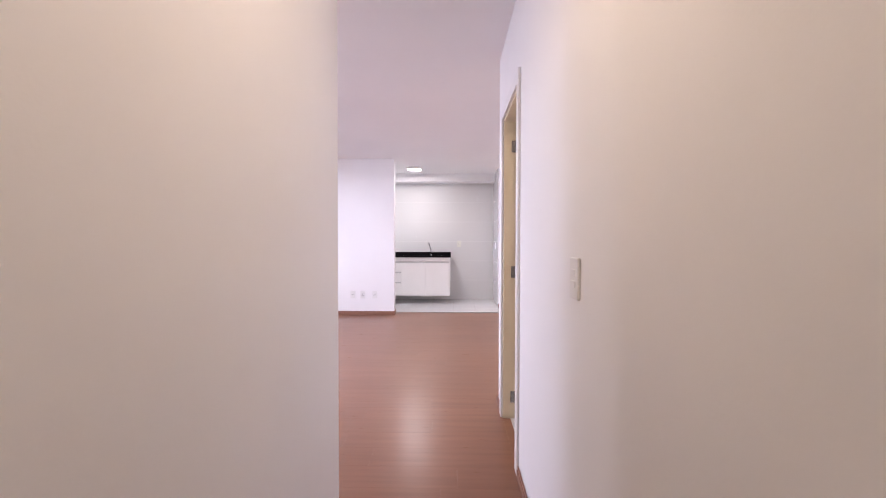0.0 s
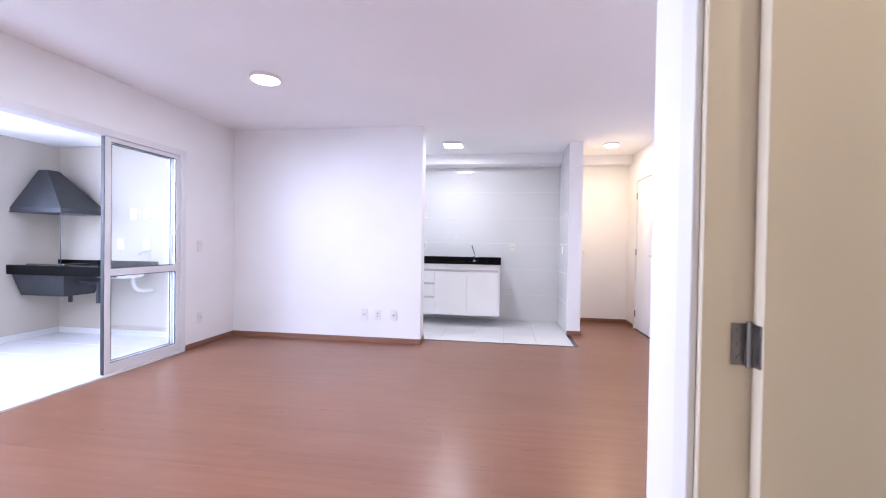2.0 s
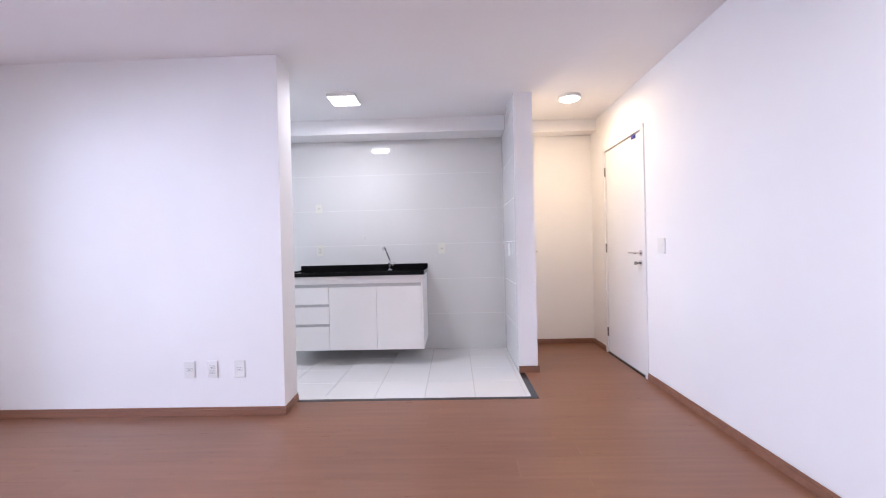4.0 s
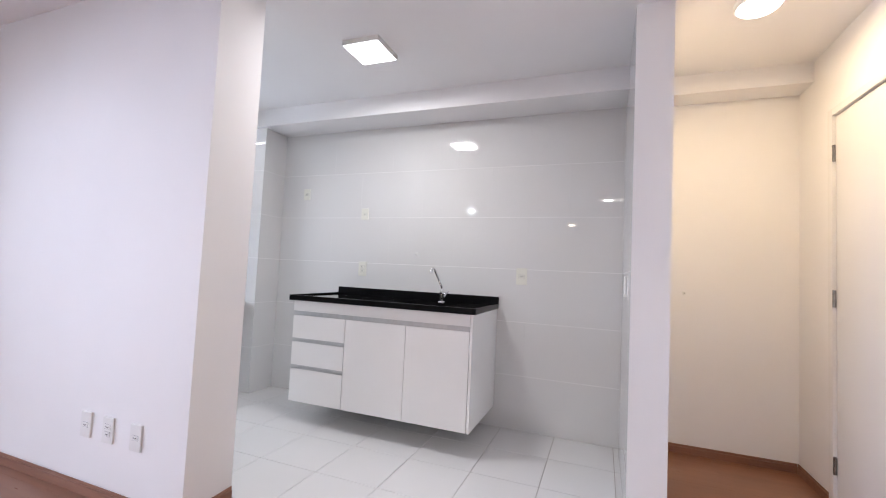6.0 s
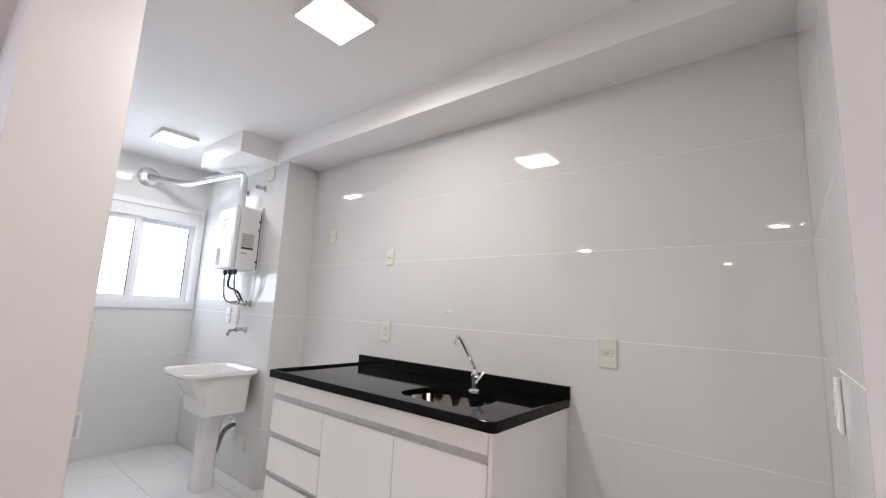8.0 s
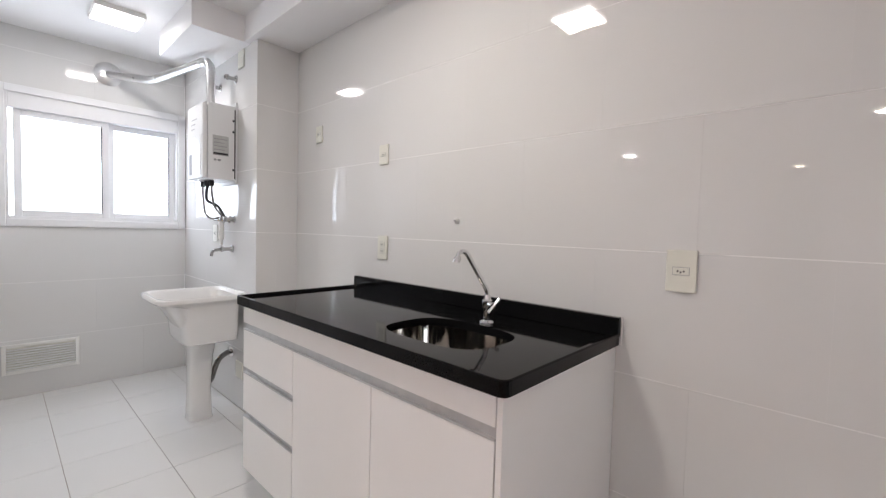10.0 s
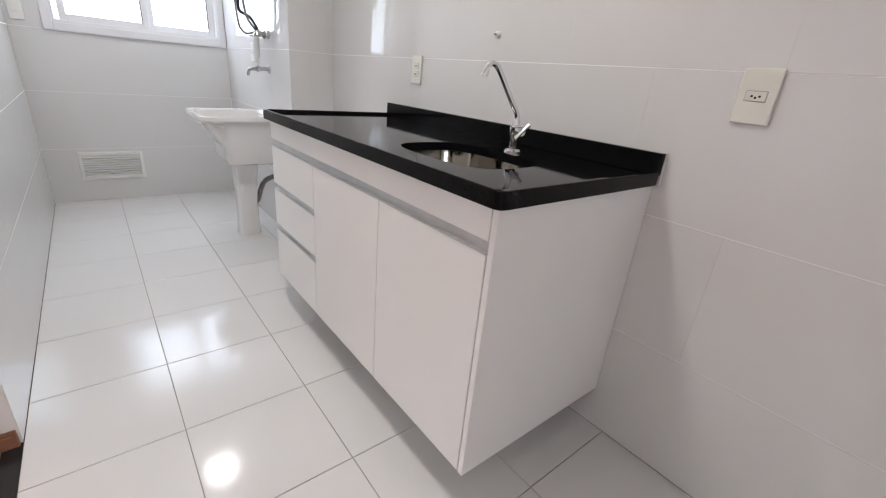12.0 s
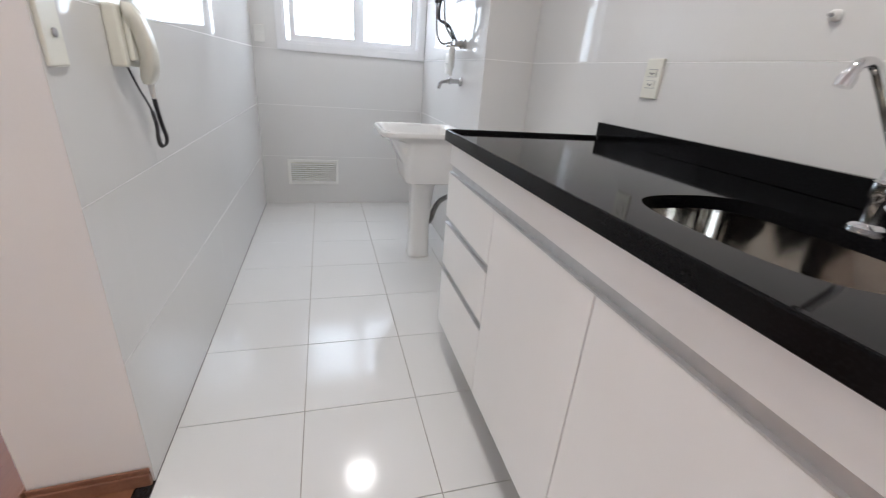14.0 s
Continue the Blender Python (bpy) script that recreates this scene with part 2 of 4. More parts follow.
def smooth_path(points, n=8):
    """Rounds the corners of a polyline (Catmull-Rom)."""
    p = [Vector(q) for q in points]
    p = [p[0] * 2 - p[1]] + p + [p[-1] * 2 - p[-2]]
    out = []
    for i in range(1, len(p) - 2):
        for k in range(n):
            t = k / n
            out.append(0.5 * (2 * p[i] + (p[i + 1] - p[i - 1]) * t + (2 * p[i - 1] - 5 * p[i] + 4 * p[i + 1] - p[i + 2]) * t ** 2
                              + (3 * p[i] - p[i - 1] - 3 * p[i + 1] + p[i + 2]) * t ** 3))
    return out + [p[-2]]


def rounded_ring(cx, cy, hx, hy, z, power=4.0, n=48):
    """A superellipse in a level plane."""
    out = []
    for k in range(n):
        a = 2 * math.pi * k / n
        c, s = math.cos(a), math.sin(a)
        out.append(Vector((cx + hx * math.copysign(abs(c) ** (2 / power), c), cy + hy * math.copysign(abs(s) ** (2 / power), s), z)))
    return out


def loft(rings, bm=None, cap_first=False, cap_last=False):
    own = bmesh.new()
    vs = [[own.verts.new(p) for p in r] for r in rings]
    n = len(vs[0])
    for a, b in zip(vs, vs[1:]):
        for k in range(n):
            own.faces.new((a[k], a[(k + 1) % n], b[(k + 1) % n], b[k]))
    if cap_first:
        own.faces.new(vs[0])
    if cap_last:
        own.faces.new(vs[-1])
    return merge(own, bm)


# ---- structure: walls, floors, ceilings ----
H = 2.485
TT = 0.0012
XR, XL, YE, YK = 2.165, -2.93, 6.922, 7.19
KX, KB, EB = -3.23, 8.72, 8.85
CR, CL = 0.672, -0.12


def wall(name, boxes, mat=None, label="white painted wall", category="wall"):
    bm = bmesh.new()
    for b in boxes:
        box(*b, bm=bm)
    return solid(name, bm, mat or M_PAINT, label, category)


wall_corridor_left = wall("wall_corridor_left", [(CL - 0.12, CL, -1.2, 1.93, 0, H)], label="white painted corridor wall under a warm lamp")
wall_corridor_right = wall("wall_corridor_right", [(CR, CR + 0.12, -1.2, 2.43, 0, H), (CR, CR + 0.12, 3.085, 3.325, 0, H), (CR, CR + 0.12, 2.43, 3.085, 1.995, H)],
                           label="white painted corridor wall with a doorway")
wall_corridor_end = wall("wall_corridor_end", [(CL - 0.12, CR + 0.12, -1.32, -1.2, 0, H)])
wall_south_left = wall("wall_south_left", [(XL, CL - 0.12, 1.81, 1.93, 0, H)])
wall_south_right = wall("wall_south_right", [(CR + 0.12, XR, 3.205, 3.325, 0, H)])
wall_east = wall("wall_east", [(XR, XR + 0.14, 1.3, 7.55, 0, H), (XR, XR + 0.14, 8.44, EB, 0, H), (XR, XR + 0.14, 7.55, 8.44, 2.09, H)],
                 label="white painted living room wall with the entrance door")
# The second box is an unseen slab added behind the entrance door.
wall_bath = wall("wall_bath", [(CR + 0.12, XR, 1.3, 1.42, 0, H), (XR + 0.14, XR + 0.18, 7.5, 8.5, 0, 2.2)], label="plain wall of the small room, with an unseen slab behind the entrance door")
SY0, SY1, SZ1 = 2.85, 6.125, 2.048
wall_west = wall("wall_west", [(XL - 0.13, XL, 1.81, SY0, 0, H), (XL - 0.13, XL, SY1, YE, 0, H), (XL - 0.13, XL, SY0, SY1, SZ1, H)],
                 label="white painted living room wall around the sliding door")
wall_pier = wall("wall_pier", [(-3.38, -0.606, YE, YK - TT, 0, H)], label="white painted wall between living room and kitchen")


def skew_end(ob):
    """The pier's free end runs slightly out of square."""
    for v in ob.data.vertices:
        if v.co.x > -0.63 and v.co.y > YE + 0.001:
            v.co.x -= 0.016 * (v.co.y - YE) / (YK - YE)


skew_end(wall_pier)
wall_kitchen_end = wall("wall_kitchen_end", [(1.1416, 1.31, 7.79, EB, 0, H)], label="white painted wall end between kitchen and entry")
wall_north = wall("wall_north", [(-3.38, 1.1416, KB + TT, KB + 0.15, 0, H), (1.1416, XR + 0.14, EB, EB + 0.15, 0, H)], label="white painted back wall of kitchen and entry")
WY0, WY1, WZ0, WZ1 = 7.40, 8.42, 1.205, 2.06
wall_window = wall("wall_window", [(-3.38, KX - TT, YK, WY0, 0, H), (-3.38, KX - TT, WY1, KB, 0, H),
                                   (-3.38, KX - TT, WY0, WY1, 0, WZ0), (-3.38, KX - TT, WY0, WY1, WZ1, H)], label="laundry wall around the window")
CX, CY = -1.815, 8.455
column = wall("wall_column", [(KX - TT, CX - TT, CY + TT, KB + TT, 0, H)], label="white tiled pipe shaft in the laundry")
beam = wall("ceiling_beam", [(CX - 0.1, 1.1416, 8.42, KB + TT, 2.335, H), (-2.585, -1.915, 8.13, 8.46, 2.33, H)], M_CEIL, "white painted ceiling beam over the kitchen wall", "beam")
beam_entry = wall("ceiling_beam_entry", [(1.31, XR, 8.655, EB, 2.36, H)], M_CEIL, "white painted ceiling beam in the entry", "beam")
ceiling = wall("ceiling", [(-3.38, XR + 0.14, -1.32, EB + 0.15, H, H + 0.12)], M_CEIL, "white painted plaster ceiling", "ceiling")

# balcony shell
BX, BY, BH = -5.05, 6.64, 2.25
wall_balcony_end = wall("wall_balcony_end", [(BX - 0.12, XL - 0.13, BY, YE, 0, BH)], M_BEIGE, "beige painted balcony end wall")
wall_balcony_side = wall("wall_balcony_side", [(BX - 0.12, BX, 5.5, BY, 0, BH), (BX - 0.12, BX, 1.7, 5.5, 0, 1.0)], M_BEIGE, "beige painted balcony side wall")
wall_balcony_near = wall("wall_balcony_near", [(BX - 0.12, XL - 0.13, 1.6, 1.7, 0, BH)], M_BEIGE, "beige painted balcony wall")
ceiling_balcony = wall("ceiling_balcony", [(BX - 0.12, XL - 0.13, 1.6, YE, BH, BH + 0.2)], M_CEIL, "white balcony ceiling", "ceiling")
floor_balcony = wall("floor_balcony", [(BX - 0.12, XL - 0.13, 1.6, YE, -0.12, -0.012)], M_FGROUT, "pale balcony floor", "floor")
balcony_skirting = wall("balcony_skirting", [(BX, XL - 0.13, BY - 0.012, BY, -0.012, 0.07), (BX, BX + 0.012, 1.7, BY - 0.012, -0.012, 0.07)], M_FTILE, "white tile skirting on the balcony", "skirting")

floor = wall("floor", [(XL - 0.13, XR + 0.14, -1.32, EB + 0.15, -0.14, -0.012)], M_UNDER, "reddish brown laminate floor", "floor")
floor_kitchen = wall("floor_kitchen", [(-3.38, 1.1416, 7.19, KB + 0.1, -0.010, -0.0035)], M_FGROUT, "white polished tile floor", "floor")
floor_bath = wall("floor_bath", [(CR + 0.02, XR, 1.42, 3.205, -0.011, -0.002)], M_FTILE, "white bathroom floor", "floor")
kitchen_sill = wall("kitchen_sill", [(-0.63, 1.19, 7.145, 7.19, -0.012, 0.0012), (1.1416, 1.19, 7.19, 7.79, -0.012, 0.0012)], M_SILL, "black stone threshold strip at the kitchen", "threshold")

# baseboards
BB, BT = 0.058, 0.014


def baseboard(name, runs):
    bm = bmesh.new()
    for x0, x1, y0, y1 in runs:
        box(x0, x1, y0, y1, 0, BB * 0.72, bevel=0.002, bm=bm, segs=1)
        tx, ty = (0, 0.004) if x1 - x0 > y1 - y0 else (0.004, 0)
        box(x0 + tx, x1 - tx, y0 + ty, y1 - ty, BB * 0.72 + 0.0002, BB, bevel=0.002, bm=bm, segs=1)
    return solid(name, bm, M_BASE, "reddish brown wooden baseboard", "baseboard")


baseboard("baseboard_west", [(XL, XL + BT, SY1 + 0.02, YE), (XL, XL + BT, 1.93, SY0 - 0.02)])
skew_end(baseboard("baseboard_pier", [(XL + BT, -0.606 + BT, YE - BT, YE), (-0.606, -0.606 + BT, YE, 7.185)]))
baseboard("baseboard_east", [(XR - BT, XR, 3.325, 7.525), (XR - BT, XR, 8.465, EB)])
baseboard("baseboard_entry", [(1.31 + BT, XR - BT, EB - BT, EB), (1.31, 1.31 + BT, 7.79, EB), (1.1416, 1.31 + BT, 7.79 - BT, 7.79)])
baseboard("baseboard_corridor", [(CR - BT, CR, -1.2, 2.36), (CR - BT, CR, 3.15, 3.325), (CL, CL + BT, -1.2, 1.93), (XL + BT, CL + BT, 1.93, 1.93 + BT), (CR - BT, XR - BT, 3.325, 3.325 + BT)])


# ---- fittings ----
def plate(name, at, normal, w, h, label, category, modules=2, mat=None, holes=True):
    """A wall plate with its inserts; normal names the way it faces."""
    x, y, z = at
    t = thing(name, at, label, category)
    ax = {'-y': (1, 0, 0, -1), '+y': (-1, 0, 0, 1), '+x': (0, 1, 1, 0), '-x': (0, -1, -1, 0)}[normal]

    def slab(u0, u1, z0, z1, d0, d1, bev):
        ux, uy, nx, ny = ax
        xs = sorted((x + ux * u0 + nx * d0, x + ux * u1 + nx * d1))
        ys = sorted((y + uy * u0 + ny * d0, y + uy * u1 + ny * d1))
        return box(xs[0], xs[1], ys[0], ys[1], z + z0, z + z1, bevel=bev)

    part("cover", slab(-w / 2, w / 2, -h / 2, h / 2, 0, 0.009, 0.003), mat or M_PLAST, t)
    mh = h * 0.17
    for i in range(modules):
        mz = (i - (modules - 1) / 2) * h * 0.28
        if holes:
            # A grey sheet behind the insert draws the dark line around it.
            part("dark_border", slab(-w * 0.275, w * 0.275, mz - mh * 0.58, mz + mh * 0.58, 0.008, 0.0094, 0), M_GREY, t, "dark line around the insert")
        ins = part("insert", slab(-w * 0.26, w * 0.26, mz - mh / 2, mz + mh / 2, 0.008, 0.0115, 0.001), mat or M_PLAST, t)
        if holes:
            for k in (-1, 0, 1):
                ux, uy, nx, ny = ax
                hole_z = z + mz - (k == 0) * 0.003
                # Short dark pegs stand in for the shade inside the pin holes.
                part("hole", sweep([(x + ux * k * w * 0.1 + nx * d, y + uy * k * w * 0.1 + ny * d, hole_z) for d in (0.0112, 0.0121)], 0.0027, seg=10), M_DARK, ins)
    return t


for sx, mods in ((-1.268, 1), (-1.107, 2), (-0.915, 1)):
    plate("wall_socket", (sx, YE, 0.32), '-y', 0.075, 0.118, "white plastic wall socket near the living room floor", "socket", mods)
plate("wall_socket", (XL, 6.35, 0.31), '+x', 0.075, 0.118, "white plastic wall socket beside the sliding door", "socket", 1)
plate("light_switch", (XL, 6.34, 1.085), '+x', 0.075, 0.118, "white plastic light switch beside the sliding door", "switch", 2, holes=False)
plate("light_switch", (XR, 7.27, 1.10), '-x', 0.11, 0.118, "white plastic light switch beside the entrance door", "switch", 2, holes=False)
plate("light_switch", (CR, 1.415, 1.087), '-x', 0.073, 0.112, "white double light switch on the corridor wall", "switch", 2, holes=False)
plate("light_switch", (1.14, 8.20, 1.09), '-x', 0.075, 0.118, "white plastic light switch on kitchen tiles", "switch", 2, holes=False)
plate("wall_socket", (0.455, KB, 1.118), '-y', 0.080, 0.122, "white wall plate with a three-pin outlet beside the worktop", "socket", 1, mat=M_PLAST2)
plate("wall_socket", (-0.910, KB, 1.12), '-y', 0.075, 0.122, "white double outlet above the worktop", "socket", 2, mat=M_PLAST2)
plate("wall_socket", (-0.914, KB, 1.59), '-y', 0.070, 0.10, "white wall plate high on kitchen tiles", "socket", 1, mat=M_PLAST2)
plate("wall_socket", (-1.54, KB, 1.775), '-y', 0.07, 0.10, "white wall plate high beside the pipe shaft", "socket", 1, mat=M_PLAST2)
plate("wall_socket", (-2.50, CY, 1.15), '-y', 0.075, 0.12, "white outlet under the water heater", "socket", 1)
plate("access_plate", (-2.05, CY, 0.26), '-y', 0.11, 0.11, "ivory square drain access plate on laundry tiles", "plate", 0, mat=M_PLAST2)
plate("access_plate", (-2.05, CY, 2.27), '-y', 0.09, 0.11, "ivory plate high on laundry tiles", "plate", 0, mat=M_PLAST2)
plate("light_switch", (KX, 7.245, 1.26), '+x', 0.07, 0.11, "white light switch beside the laundry window", "switch", 1, holes=False)
door_bell = plate("door_opener", (-0.662, YK, 1.112), '+y', 0.067, 0.132, "ivory door opener plate with a round button on kitchen tiles", "switch", 0, mat=M_PLAST2)
part("button", sweep([(-0.664, YK + 0.009, 1.104), (-0.664, YK + 0.012, 1.104), (-0.664, YK + 0.013, 1.104)], [0.008, 0.008, 0.006], seg=20), M_GREY, door_bell, "round grey button", smooth=True)


def small_plug(name, at, label):
    x, y, z = at
    t = thing(name, at, label, "plug")
    part("cap", sweep([(x, y, z), (x, y - 0.012, z), (x, y - 0.016, z)], [0.012, 0.012, 0.008], seg=14), M_PLAST, t, smooth=True)
    part("screw", sweep([(x, y - 0.016, z), (x, y - 0.024, z)], 0.004, seg=8), M_GREY, t, smooth=True)


small_plug("pipe_plug", (-0.41, KB, 1.258), "small chrome capped outlet on kitchen tiles")
small_plug("wall_screw", (1.532, EB, 1.058), "small screw in the painted entry wall")


def ceiling_lamp_round(at, r, label, glow):
    x, y = at
    t = thing("ceiling_lamp", (x, y, H), label, "lamp", "round ceiling lamps")
    part("rim", sweep([(x, y, H), (x, y, H - 0.022), (x, y, H - 0.028)], [r, r, r * 0.95], seg=40), M_PLAST, t, smooth=True)
    part("diffuser", sweep([(x, y, H - 0.0285), (x, y, H - 0.034)], [r * 0.9, r * 0.84], seg=40), glow, t, "glowing opal diffuser", smooth=True)


def ceiling_lamp_square(at, h):
    x, y = at
    t = thing("ceiling_panel_lamp", (x, y, H), "square white glowing ceiling panel lamp", "lamp", "square ceiling lamps")
    part("rim", box(x - h, x + h, y - h, y + h, H - 0.03, H, bevel=0.003), M_PLAST, t)
    part("diffuser", box(x - h * 0.92, x + h * 0.92, y - h * 0.92, y + h * 0.92, H - 0.034, H - 0.0305), M_LAMP, t, "glowing opal diffuser")


ceiling_lamp_round((-1.62, 5.415), 0.12, "round white ceiling lamp glowing in the living room", M_LAMP)
ceiling_lamp_round((-1.60, 3.40), 0.12, "round white ceiling lamp glowing in the living room", M_LAMP)
ceiling_lamp_round((1.07, 4.42), 0.12, "round white ceiling lamp glowing in the living room", M_LAMPW)
ceiling_lamp_round((1.68, 7.925), 0.10, "round warm ceiling lamp glowing in the entry", M_LAMPW)
ceiling_lamp_round((0.27, 0.95), 0.10, "round warm ceiling lamp glowing in the corridor", M_LAMPW)
ceiling_lamp_round((1.35, 2.3), 0.10, "round warm ceiling lamp glowing in the small room", M_LAMPW)
ceiling_lamp_square((-0.36, 7.775), 0.125)
ceiling_lamp_square((-2.50, 7.89), 0.125)


# ---- inner door of the corridor ----
def hinge(parent, x, y, z, mat):
    h = part("hinge", box(x - 0.03, x - 0.004, y - 0.0025, y, z - 0.038, z + 0.038, bevel=0.001), mat, parent, "dark steel hinge")
    part("knuckle", sweep([(x, y - 0.005, z - 0.041), (x, y - 0.005, z + 0.041)], 0.0065, seg=12), mat, h, smooth=True)
    part("leaf_plate", box(x + 0.001, x + 0.0035, y - 0.034, y - 0.010, z - 0.038, z + 0.038, bevel=0.001), mat, h)
    for dz in (-0.025, 0, 0.025):
        part("screw", sweep([(x - 0.017, y - 0.0025, z + dz), (x - 0.017, y - 0.004, z + dz)], 0.004, seg=8), mat, h)


DY0, DY1, DZ = 2.43, 3.085, 1.995
bm = bmesh.new()
box(CR + 0.0005, CR + 0.1195, DY0, DY0 + 0.022, 0, DZ, bevel=0.002, bm=bm, segs=1)
box(CR + 0.0005, CR + 0.1195, DY1 - 0.022, DY1, 0, DZ, bevel=0.002, bm=bm, segs=1)
box(CR + 0.0005, CR + 0.1195, DY0 + 0.022, DY1 - 0.022, DZ - 0.022, DZ, bevel=0.002, bm=bm, segs=1)
door_1 = solid("door_1", bm, M_CREAM, "cream painted inner door standing open into a small room", "door")
bm = bmesh.new()
for y0, y1, z0, z1 in ((DY0 - 0.055, DY0 + 0.008, 0, DZ + 0.055), (DY1 - 0.008, DY1 + 0.055, 0, DZ + 0.055), (DY0 + 0.008, DY1 - 0.008, DZ - 0.008, DZ + 0.055)):
    box(CR - 0.014, CR, y0, y1, z0, z1, bevel=0.003, bm=bm, segs=2)
part("architrave", bm, M_DOOR, door_1, "white painted architrave")
leaf_1 = part("door_leaf", box(0.756, 1.345, 3.026, 3.0585, 0.008, DZ - 0.025, bevel=0.002), M_CREAM, door_1, "cream painted flush door leaf")
for hz in (0.145, 0.98, 1.81):
    hinge(door_1, 0.752, DY1 - 0.0225, hz, M_HINGE)

# ---- entrance door ----
EY0, EY1, EZ = 7.575, 8.415, 2.062
bm = bmesh.new()
box(XR - 0.012, XR + 0.13, EY0 - 0.05, EY0 - 0.003, 0, EZ + 0.045, bevel=0.003, bm=bm)
box(XR - 0.012, XR + 0.13, EY1 + 0.003, EY1 + 0.05, 0, EZ + 0.045, bevel=0.003, bm=bm)
box(XR - 0.012, XR + 0.13, EY0 - 0.003, EY1 + 0.003, EZ + 0.004, EZ + 0.045, bevel=0.003, bm=bm)
door_2 = solid("door_2", bm, M_DOOR, "white painted closed entrance door in its frame", "door")
part("door_leaf", box(XR + 0.004, XR + 0.04, EY0, EY1, 0.014, EZ, bevel=0.002), M_DOOR, door_2, "white flush door leaf")
# A dark strip fills the black gap below the leaf.
part("threshold", box(XR - 0.01, XR + 0.1, EY0, EY1, 0.0, 0.012), M_SILL, door_2, "dark strip filling the gap under the door")
for hz in (0.22, 1.08, 1.86):
    hg = part("hinge", sweep([(XR - 0.004, EY1 + 0.002, hz - 0.045), (XR - 0.004, EY1 + 0.002, hz + 0.045)], 0.008, seg=12), M_HINGE, door_2, "steel hinge", smooth=True)
hy, hz = 7.632, 1.04
lever = part("door_handle", sweep([(XR + 0.004, hy, hz), (XR - 0.004, hy, hz)], 0.026, seg=24), M_CHROME, door_2, "chrome lever handle", smooth=True)
part("lever", sweep(smooth_path([(XR - 0.004, hy, hz), (XR - 0.04, hy, hz), (XR - 0.052, hy + 0.012, hz), (XR - 0.052, hy + 0.06, hz), (XR - 0.05, hy + 0.125, hz + 0.004)], 5), 0.0085, seg=12), M_CHROME, lever, smooth=True)
lock = part("lock", sweep([(XR + 0.004, hy, hz - 0.085), (XR - 0.006, hy, hz - 0.085)], 0.024, seg=24), M_CHROME, door_2, "chrome lock rosette", smooth=True)
part("key", box(XR - 0.035, XR - 0.006, hy - 0.002, hy + 0.002, hz - 0.093, hz - 0.077), M_HINGE, lock)
part("key_head", box(XR - 0.056, XR - 0.034, hy - 0.0025, hy + 0.0025, hz - 0.099, hz - 0.071, bevel=0.002, segs=1), M_HINGE, lock, "dark key head")
tag = thing("key_tag", (XR - 0.03, hy + 0.02, hz - 0.15), "small white paper tag hanging on the door key", "tag")
part("ring", sweep([(XR - 0.03, hy + 0.012 * math.cos(a), hz - 0.098 + 0.012 * math.sin(a)) for a in (k * math.pi / 8 for k in range(17))], 0.0012, seg=6), M_CHROME, tag)
part("paper", box(XR - 0.031, XR - 0.029, hy - 0.012, hy + 0.055, hz - 0.15, hz - 0.108), M_PLAST, tag)
stopper = thing("door_clip", (XR - 0.005, 7.75, 2.045), "small blue plastic clip on the door's top edge", "clip")
part("clip", box(XR - 0.008, XR + 0.003, 7.70, 7.765, 2.030, 2.058, bevel=0.003), M_BLUE, stopper)

# ---- sliding door to the balcony ----
bm = bmesh.new()
box(XL - 0.125, XL + 0.008, SY1 - 0.05, SY1 + 0.012, 0.0, SZ1 + 0.012, bevel=0.003, bm=bm)
box(XL - 0.125, XL + 0.008, SY0 - 0.012, SY0 + 0.05, 0.0, SZ1 + 0.012, bevel=0.003, bm=bm)
box(XL - 0.125, XL + 0.008, SY0 + 0.05, SY1 - 0.05, SZ1 - 0.05, SZ1 + 0.012, bevel=0.003, bm=bm)
box(XL - 0.125, XL + 0.012, SY0 + 0.05, SY1 - 0.05, -0.012, 0.016, bevel=0.003, bm=bm)
slider = solid("door_3", bm, M_SFRAME, "white aluminium sliding balcony door standing open", "door")


def sliding_leaf(x, y0, y1):
    z0, z1, s = 0.018, SZ1 - 0.052, 0.052
    bm = bmesh.new()
    box(x - 0.018, x + 0.018, y0, y0 + s, z0, z1, bevel=0.003, bm=bm, segs=1)
    box(x - 0.018, x + 0.018, y1 - s, y1, z0, z1, bevel=0.003, bm=bm, segs=1)
    box(x - 0.018, x + 0.018, y0 + s, y1 - s, z0, z0 + 0.085, bevel=0.003, bm=bm, segs=1)
    box(x - 0.018, x + 0.018, y0 + s, y1 - s, z1 - s * 0.7, z1, bevel=0.003, bm=bm, segs=1)
    box(x - 0.018, x + 0.018, y0 + s, y1 - s, 0.838, 0.898, bevel=0.003, bm=bm, segs=1)
    lf = part("sliding_leaf", bm, M_SFRAME, slider, "white aluminium leaf with two panes")
    # Dark strip added over the leaf's edge, which would otherwise read bright white.
    part("edge_strip", box(x - 0.0185, x + 0.012, y0 - 0.005, y0 - 0.0003, z0, z1), M_DARK, lf, "dark strip added along the leaf's edge")
    for pz0, pz1 in ((z0 + 0.085, 0.838), (0.898, z1 - s * 0.7)):
        gl = part("pane", box(x - 0.003, x + 0.003, y0 + s - 0.004, y1 - s + 0.004, pz0 - 0.004, pz1 + 0.004), M_GLASS, lf, "clear glass pane")
        gl.visible_shadow = False
        bm = bmesh.new()
        for yy in (y0 + s, y1 - s - 0.006):
            box(x + 0.004, x + 0.012, yy, yy + 0.006, pz0, pz1, bm=bm)
        for zz in (pz0, pz1 - 0.006):
            box(x + 0.004, x + 0.012, y0 + s + 0.006, y1 - s - 0.006, zz, zz + 0.006, bm=bm)
        part("gasket", bm, M_DARK, lf, "black rubber gasket")


